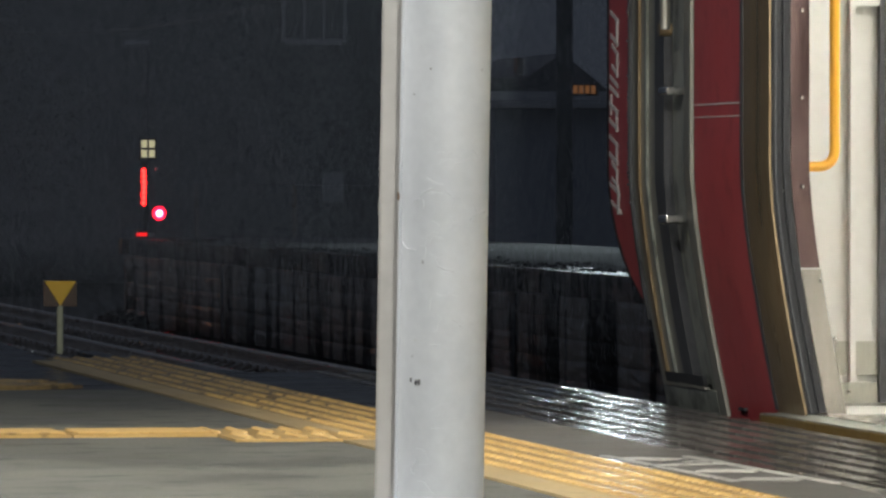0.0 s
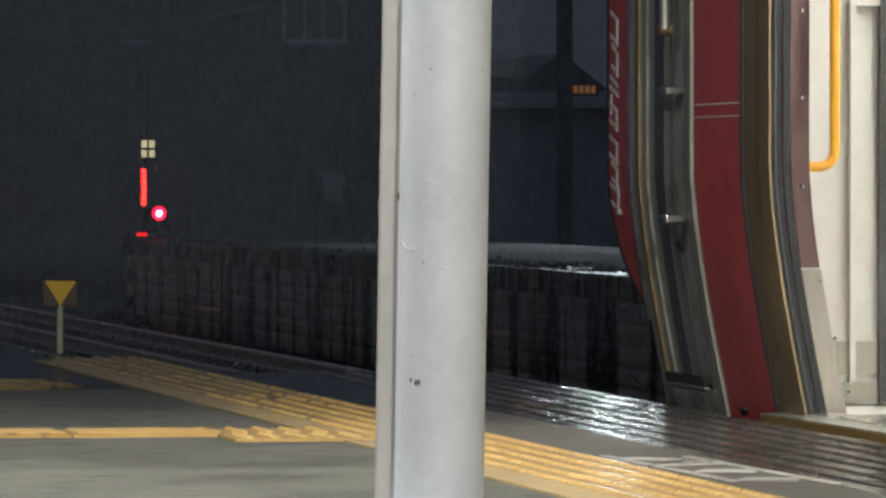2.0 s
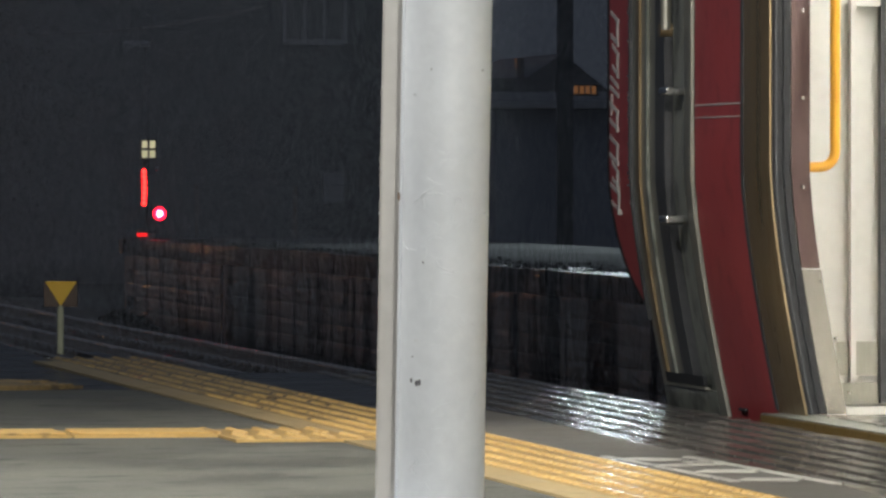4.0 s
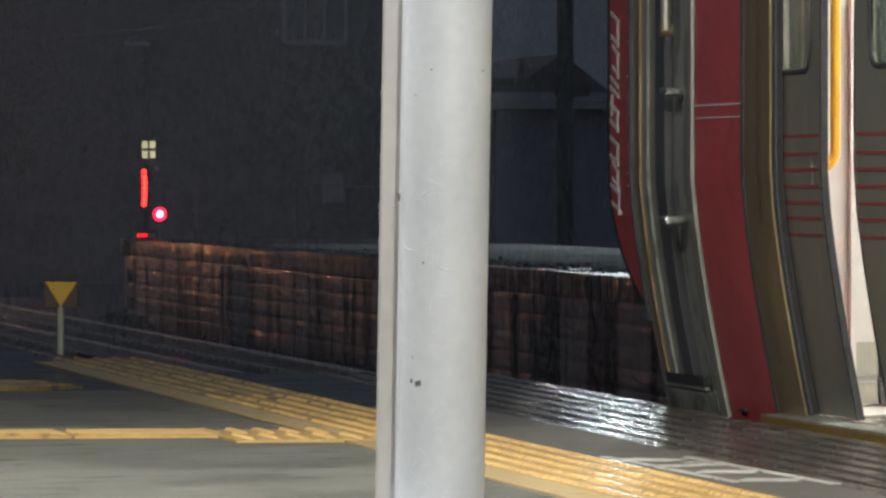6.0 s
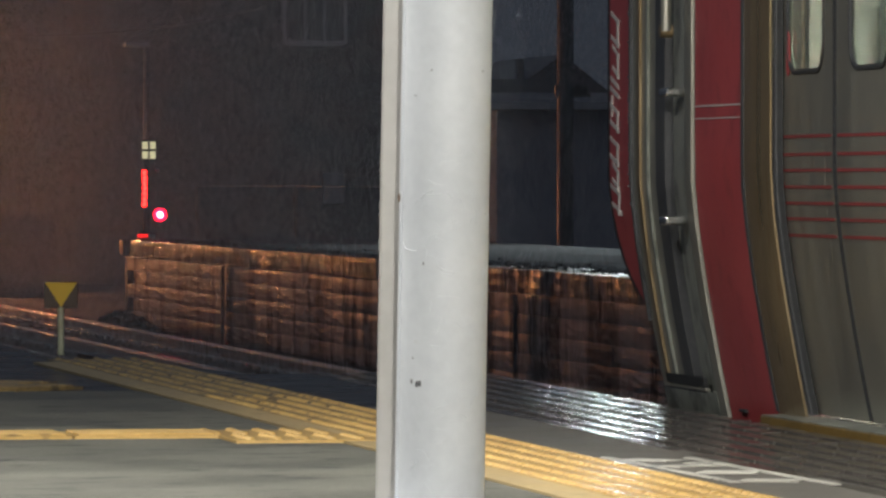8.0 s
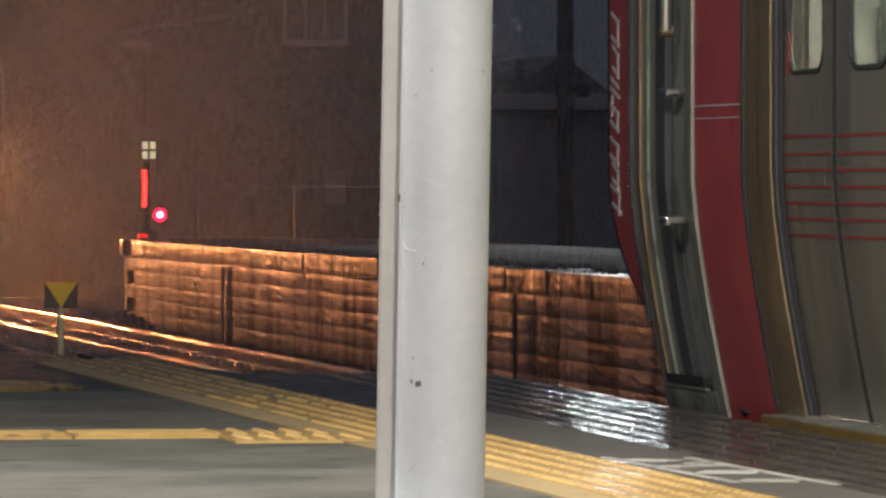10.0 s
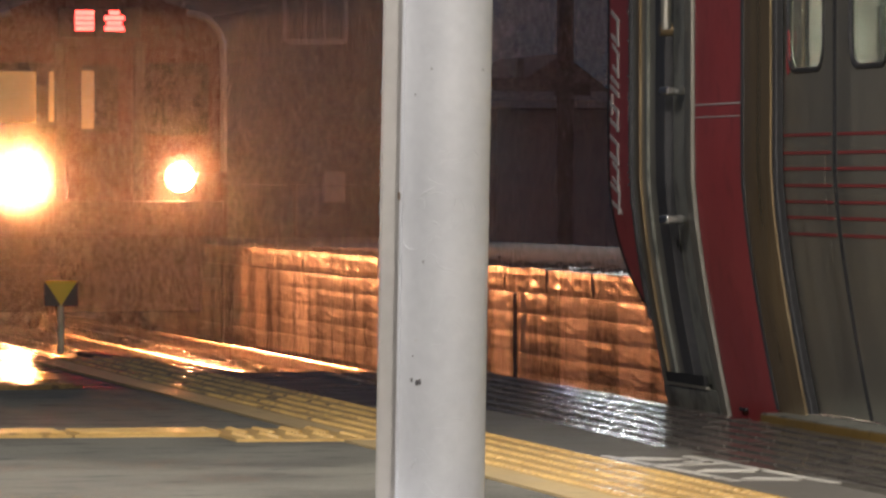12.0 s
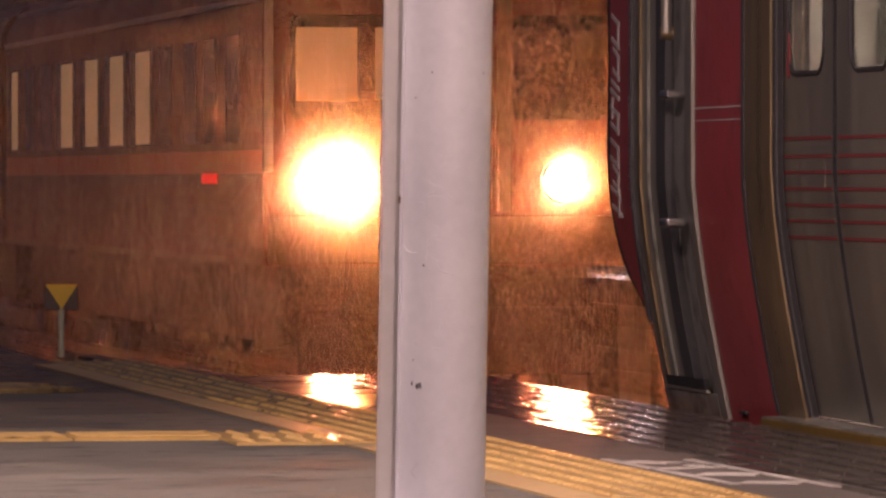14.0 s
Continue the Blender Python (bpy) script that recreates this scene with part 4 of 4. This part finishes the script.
    # railway mark, as plain shapes
    for x0, x1, z0, z1 in ((0.62, 0.66, 3.22, 3.36), (0.66, 0.78, 3.22, 3.25), (0.81, 0.85, 3.22, 3.36), (0.85, 0.99, 3.33, 3.36), (0.95, 0.99, 3.22, 3.30)):
        part("operator_mark", box(AU + x0, AU + x1, 0.010, 0.0195, AZ + z0, AZ + z1), "body_grey", railcar)
    # side windows, doors, gutter, band
    for car in (0.0, 20.1):
        part("side_band", box(AU - hw - 0.004, AU - hw + 0.01, car + 0.06, car + 19.4, AZ + 1.74, AZ + 1.92), "sign_red_paint", railcar, "brighter red band")
        # Gutter's paleness and the added strip stand for light reflected off the wet roof.
        part("gutter", box(AU - hw - 0.03, AU - hw + 0.01, car + 0.1, car + 19.4, AZ + 3.05, AZ + 3.10, 0.006), "frame_grey", railcar, "wet roof gutter, paled to carry its reflected light")
        part("roof_rib", box(AU - hw + 0.09, AU - hw + 0.13, car + 0.3, car + 19.2, AZ + 3.36, AZ + 3.41, 0.006), "frame_grey", railcar, "pale strip added as a highlight on the wet roof")
        part("side_sill", box(AU - hw - 0.012, AU - hw + 0.01, car + 0.05, car + 19.4, zf, zf + 0.05, 0.004), "body_grey", railcar)
        for v, w, lit in ((1.3, 0.5, 0), (2.75, 0.42, 0), (3.95, 0.42, 0), (5.6, 0.5, 0), (6.85, 0.98, 1), (8.8, 0.98, 1), (10.8, 0.98, 1), (12.9, 0.98, 1), (15.0, 0.6, 0), (16.6, 0.5, 0), (18.0, 0.6, 1)):
            wd = part("side_window", box(AU - hw - 0.008, AU - hw + 0.01, car + v, car + v + w * 1.75, AZ + 1.98, AZ + 2.82, 0.004), "wet_glass", railcar, "side window")
            if lit:
                part("lit_curtain", box(AU - hw - 0.012, AU - hw - 0.009, car + v + 0.22, car + v + 0.22 + w, AZ + 2.0, AZ + 2.80), "window_lit", wd, "window lit from inside")
            part("window_frame", box(AU - hw - 0.014, AU - hw - 0.009, car + v - 0.03, car + v, AZ + 1.96, AZ + 2.84), "body_grey", wd)
        part("underframe", box(AU - 1.2, AU + 1.2, car + 0.6, car + 19, AZ + 0.42, zf - 0.002), "under", railcar)
        for bv in (2.6, 16.6):
            bg = part("bogie", box(AU - 0.95, AU + 0.95, car + bv - 1.2, car + bv + 1.2, AZ + 0.30, AZ + 0.419, 0.03), "under", railcar)
            for wv in (-1.0, 1.0):
                for s in (-1, 1):
                    part("wheel", rod((AU + s * 0.5, car + bv + wv, AZ + 0.43), (AU + s * 0.63, car + bv + wv, AZ + 0.43), 0.43, n=24), "rail", bg, "steel wheel", True)
    part("side_lamp", box(AU - hw - 0.04, AU - hw - 0.002, 2.65, 3.35, AZ + 1.66, AZ + 1.74, 0.008), "side_red", railcar, "small red side lamp")
    part("coupler", box(AU - 0.12, AU + 0.12, -0.35, 0.6, AZ + 0.75, AZ + 0.98, 0.03), "under", railcar, "coupler")
    part("snow_guard", box(AU - 1.15, AU + 1.15, 0.05, 0.12, AZ + 0.2, AZ + 0.72, 0.02), "under", railcar, "dark front guard")
    for s in (-1, 1):
        part("step", box(AU + s * 1.0 - 0.15, AU + s * 1.0 + 0.15, -0.08, 0.02, AZ + 0.88, AZ + 0.95, 0.01), "under", railcar)


M["sign_red_paint"] = surface("bright_red_band", (0.4, 0.03, 0.03), (0.52, 0.05, 0.045), 20, 2, (0.3, 0.4), 0.05)
railcar_build()

# ---- pieces of the pavements and of the far wall ----
def tactile_tile(material):
    b = box(-0.1485, 0.1485, -0.1485, 0.1485, -0.03, 0.0, 0.0)
    for i in range(5):
        for j in range(5):
            c = ((i - 2) * 0.058, (j - 2) * 0.058)
            d = bmesh.new()
            bmesh.ops.create_cone(d, cap_ends=True, segments=10, radius1=0.0115, radius2=0.007, depth=0.006)
            bmesh.ops.translate(d, vec=(*c, 0.0026), verts=d.verts)
            join(b, d)
    return mesh_of("tactile_tile", b, material)


tile_me, tile_worn_dim, tile_dirty_dim = tactile_tile("tactile"), tactile_tile("tactile_worn_dim"), tactile_tile("tactile_dirty_dim")
v = 8.15
while v < 20.6:
    # Darker tile colours towards the platform end stand in for fading lamplight.
    t = new("tactile_tile", tile_me if v < 15.3 else tile_worn_dim if v < 16.9 else tile_dirty_dim)
    t.parent = deck
    t.location = (2.342, v - 8, 0.001 + random.uniform(-0.0003, 0.0003))
    t.rotation_euler = (random.uniform(-0.0008, 0.0008), random.uniform(-0.0015, 0.0015), random.uniform(-0.005, 0.005))
    v += 0.3
# the guiding row that leads off across the platform, of ribbed tiles
def guide_tile(material):
    b = box(-0.155, 0.155, -0.1485, 0.1485, -0.03, 0.006, 0.0)
    for j in range(4):
        box(-0.145, 0.145, (j - 1.5) * 0.072 - 0.016, (j - 1.5) * 0.072 + 0.016, 0.0058, 0.011, 0.0022, b)
    return mesh_of("guide_tile", b, material)


guide_me, guide_dirty_dim = guide_tile("tactile"), guide_tile("tactile_dirty_dim")
for k in range(9):
    t = new("guide_tile", guide_me)
    t.parent = deck
    t.location = (1.735 - k * 0.3155, 14.42 - 8, 0.0)
    t.rotation_euler = (0, 0, random.uniform(-0.004, 0.004))
for k in range(2):
    t = new("tactile_tile", tile_me)
    t.parent = deck
    t.location = (2.005 + 0.03 * k, 14.43 - 0.3 * k - 8, 0.006)
# ridged yellow tiles crossing the platform end
for k in range(7):
    for j in range(2):
        t = new("guide_tile", guide_dirty_dim)
        t.parent = deck
        t.location = (1.77 - k * 0.32 - 0.03 * j, 17.72 + j * 0.32 + 0.28 * k - 8, 0.0)
        t.rotation_euler = (0, 0, radians(-42))


def brick_mesh(w, l, h):
    b = box(-w / 2, w / 2, -l / 2, l / 2, -h, 0)
    top = [e for e in b.edges if all(abs(q.co.z) < 1e-6 for q in e.verts)]
    bmesh.ops.bevel(b, geom=top, offset=0.008, segments=2, affect="EDGES")
    return mesh_of("brick", b, "brick")


brick_me = brick_mesh(0.0585, 0.197, 0.03)
for r in range(7):
    v = 10.6 + (0.1 if r % 2 else 0.0)
    while v < END - 0.08:
        t = new("brick", brick_me)
        t.parent = deck
        t.location = (edge_at(v) - 0.038 - r * 0.0735, v - 8, random.uniform(-0.0012, 0.0008))
        t.rotation_euler = (random.uniform(-0.004, 0.004), random.uniform(-0.005, 0.005), -0.012 + random.uniform(-0.006, 0.006))
        v += 0.2

# far wall: five courses of blocks under a coping
def piece(name, lx, ly, lz, rough, material, seed, ny=7, nz=3):
    """A rough-faced stone: its front is a grid of uneven facets set back at the joints."""
    rng = random.Random(seed)
    b = bmesh.new()
    grid = []
    for j in range(nz + 1):
        row = []
        for i in range(ny + 1):
            rim = i in (0, ny) or j in (0, nz)
            x = -lx / 2 + (0.005 if j in (0, nz) else 0.003 if rim else 0) + rng.uniform(-rough, rough) * (0.4 if rim else 1.0)
            y = -ly / 2 + ly * i / ny + (0 if i in (0, ny) else rng.uniform(-0.3, 0.3) * ly / ny)
            row.append(b.verts.new((x, y, -lz / 2 + lz * j / nz)))
        grid.append(row)
    for j in range(nz):
        for i in range(ny):
            b.faces.new((grid[j][i], grid[j][i + 1], grid[j + 1][i + 1], grid[j + 1][i]))
    backs = [[b.verts.new((lx / 2, y, z)) for y in (-ly / 2, ly / 2)] for z in (-lz / 2, lz / 2)]
    b.faces.new(backs[0] + backs[1][::-1])
    b.faces.new(grid[0] + [backs[0][1], backs[0][0]])
    b.faces.new(grid[nz] + [backs[1][1], backs[1][0]])
    b.faces.new([r[0] for r in grid] + [backs[1][0], backs[0][0]])
    b.faces.new([r[ny] for r in grid] + [backs[1][1], backs[0][1]])
    return mesh_of(name, b, material)


block_mes = [piece("wall_block", 0.2, 1.397, 0.1665, 0.003, "block", k, 6, 4) for k in range(8)]
random.seed(9)
for r in range(5):
    v = 47.2 + (0.7 if r % 2 else 0)
    while v < FV1 - 0.3:
        t = new("wall_block", random.choice(block_mes))
        t.parent = far
        t.location = (0.095 + random.uniform(-0.002, 0.002), v - 60, -0.215 - r * 0.168 - 0.08 + random.uniform(-0.003, 0.003))
        t.rotation_euler = (random.uniform(-0.003, 0.003), random.uniform(-0.012, 0.006), random.uniform(-0.001, 0.001))
        v += 1.40
cop_mes = [piece("coping_stone", 0.46, 0.996, 0.20, 0.007, "coping", 20 + k, 6, 4) for k in range(8)]
v = 30.5
while v < FV1 - 0.4:
    t = new("coping_stone", random.choice(cop_mes))
    t.parent = far
    t.location = (0.222 + random.uniform(-0.005, 0.005), v - 60, -0.10 + random.uniform(-0.008, 0.004))
    t.rotation_euler = (random.uniform(-0.008, 0.008), random.uniform(-0.012, 0.012), random.uniform(-0.003, 0.003))
    v += 1.0
# the end of the far platform
part("end_wall", box(FU + 0.02, 14.0, FV1 - 0.055, FV1 + 0.15, GROUND - 0.05, FARTOP - 0.22), "block", far)
part("end_coping", box(FU - 0.04, 14.02, FV1 - 0.1, FV1 + 0.25, FARTOP - 0.2, FARTOP + 0.001, 0.02), "coping", far)
# wet grit and moss along the edge of the far platform
b = bmesh.new()
random.seed(17)
for k in range(5200):
    v = random.uniform(44, FV1 - 0.2)
    u = FU + 0.02 + abs(random.gauss(0, 0.35)) + 0.25 * (math.sin(v * 1.7) + math.sin(v * 0.63)) ** 2 * random.random()
    r = random.uniform(0.006, 0.024)
    ps = [b.verts.new((u + r * random.uniform(-1, 1), v + r * random.uniform(-1.6, 1.6), FARTOP - 0.004 + r * random.uniform(-0.3, 1.0))) for _ in range(4)]
    for f in ((0, 1, 2), (0, 1, 3), (0, 2, 3), (1, 2, 3)):
        b.faces.new([ps[i] for i in f])
single("edge_grit", b, "far_deck", "wet grit and moss along the far platform edge", "grit", kind="stuff")
# drain pipes and dark seams down the wall
for v in (56.3, 75.0):
    part("drain_pipe", rod((FU - 0.035, v, GROUND), (FU - 0.035, v, FARTOP - 0.22), 0.018, n=8), "iron", far, "dark drain pipe", True)


# fine drizzle in the air beyond the platform end, thickened to imitate lens glare
def drizzle():
    m, n, l, p = nodes_of("drizzle_drops")
    tr = n.new("ShaderNodeBsdfTranslucent")
    tr.inputs[0].default_value = (0.9, 0.9, 0.9, 1)
    di = n.new("ShaderNodeBsdfDiffuse")
    di.inputs[0].default_value = (0.8, 0.8, 0.8, 1)
    mx = n.new("ShaderNodeMixShader")
    mx.inputs[0].default_value = 0.35
    l.new(tr.outputs[0], mx.inputs[1]), l.new(di.outputs[0], mx.inputs[2])
    l.new(mx.outputs[0], n["Material Output"].inputs[0])
    M["drizzle"] = m
    rng = np.random.default_rng(5)
    out = []
    # finer and closer drops near the platform end, longer streaks far down the line
    for k, ux, vy, wz, w0, h0 in ((400000, (2.7, 9.5), (26, 46), (-0.8, 2.0), 0.00016, 0.045),
                                  (520000, (4.5, 11.0), (46, 75), (-1.1, 2.6), 0.0002, 0.065),
                                  (1050000, (6.5, 13.5), (75, 135), (-1.1, 3.6), 0.00027, 0.095)):
        c = np.stack([rng.uniform(*ux, k), rng.uniform(*vy, k), rng.uniform(*wz, k)], 1)
        ang = rng.uniform(0, np.pi, k)
        w, h = w0 * rng.uniform(0.8, 1.2, k)[:, None], h0 * rng.uniform(0.6, 1.4, k)[:, None]
        side_v = np.stack([np.cos(ang), np.sin(ang), np.zeros(k)], 1) * w
        up = np.stack([rng.normal(0, 0.05, k), rng.normal(0, 0.05, k), np.ones(k)], 1) * h
        out.append(np.stack([c - up * 0.5, c + up * 0.5 + side_v, c + up * 0.5 - side_v], 1).reshape(-1, 3))
    verts = np.concatenate(out)
    k = len(verts) // 3
    me = bpy.data.meshes.new("drizzle")
    me.from_pydata(verts.tolist(), [], [(3 * i, 3 * i + 1, 3 * i + 2) for i in range(k)])
    me.materials.append(m)
    ob = new("drizzle", me)
    return tagged(ob, "fine drizzle falling over the tracks, thickened as a glare haze", "rain", kind="stuff")


rain = drizzle()


def halo_drops():
    """Drops added before the headlights to imitate their bloom, thinner away from the lenses."""
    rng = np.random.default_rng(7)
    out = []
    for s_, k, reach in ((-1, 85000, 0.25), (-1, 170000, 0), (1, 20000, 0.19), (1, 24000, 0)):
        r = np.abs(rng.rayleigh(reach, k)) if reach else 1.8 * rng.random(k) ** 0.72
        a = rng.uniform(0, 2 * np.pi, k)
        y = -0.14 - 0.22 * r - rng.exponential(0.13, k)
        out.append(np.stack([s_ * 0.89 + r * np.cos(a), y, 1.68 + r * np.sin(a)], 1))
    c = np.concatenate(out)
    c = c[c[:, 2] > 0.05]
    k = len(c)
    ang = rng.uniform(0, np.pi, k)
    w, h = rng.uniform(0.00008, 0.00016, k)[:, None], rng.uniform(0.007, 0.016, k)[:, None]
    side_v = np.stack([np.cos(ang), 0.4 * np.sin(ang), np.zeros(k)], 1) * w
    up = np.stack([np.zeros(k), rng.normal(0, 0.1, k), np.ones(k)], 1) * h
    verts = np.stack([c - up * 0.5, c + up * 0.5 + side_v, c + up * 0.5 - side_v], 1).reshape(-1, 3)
    me = bpy.data.meshes.new("headlight_halo")
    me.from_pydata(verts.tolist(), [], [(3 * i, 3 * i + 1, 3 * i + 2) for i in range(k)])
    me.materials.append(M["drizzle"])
    ob = new("headlight_halo", me)
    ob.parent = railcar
    tagged(ob, "fine drops added as a halo round the headlights", kind="stuff")


halo_drops()


def motions():
    # the sign on the pole turns its lit face away
    walk(turning_sign, [(0.0, pose(20.88, 112, 1.9)), (4.0, pose(20.88, 112, 1.9)), (4.3, pose(20.88, 112, 1.9, 0, 0, 60)),
                        (4.6, pose(20.88, 112, 1.9, 0, 0, 120)), (4.9, pose(20.88, 112, 1.9, 0, 0, 180)), (14.0, pose(20.88, 112, 1.9, 0, 0, 180))])
    walk(rain, [(0.0, pose(0, 0, 0.5)), (14.0, pose(0, 0, -0.5))])
    # the arriving train runs in on the second track
    run = [(0.0, 296.0), (3.0, 230.0), (5.3, 178.0), (7.0, 143.0), (8.2, 121.5), (10.3, 95.2), (11.1, 85.4), (11.9, 75.6), (12.8, 64.9), (13.4, 57.9), (14.0, 51.05)]
    walk(railcar, [(t, pose(AU, y, AZ)) for t, y in run])
    # the door leaves slide shut
    shut = [(0.0, 0.505), (4.4, 0.505), (4.7, 0.47), (5.0, 0.40), (5.3, 0.335), (5.5, 0.30), (5.7, 0.24), (5.9, 0.155), (6.1, 0.108), (6.3, 0.09), (6.5, 0.07), (6.7, 0.04), (6.9, 0.0), (14.0, 0.0)]
    walk(leaf_far, [(t, pose(0, y, 0)) for t, y in shut])
    walk(leaf_near, [(t, pose(0, -min(0.505, y * 1.45), 0)) for t, y in shut])
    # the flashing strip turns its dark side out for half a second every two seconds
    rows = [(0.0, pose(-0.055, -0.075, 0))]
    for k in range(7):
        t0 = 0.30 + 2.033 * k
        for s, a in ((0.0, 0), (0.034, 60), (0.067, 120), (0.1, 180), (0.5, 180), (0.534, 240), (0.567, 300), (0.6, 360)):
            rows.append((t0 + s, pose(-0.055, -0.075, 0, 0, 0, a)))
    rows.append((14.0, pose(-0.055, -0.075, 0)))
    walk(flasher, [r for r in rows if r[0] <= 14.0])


motions()
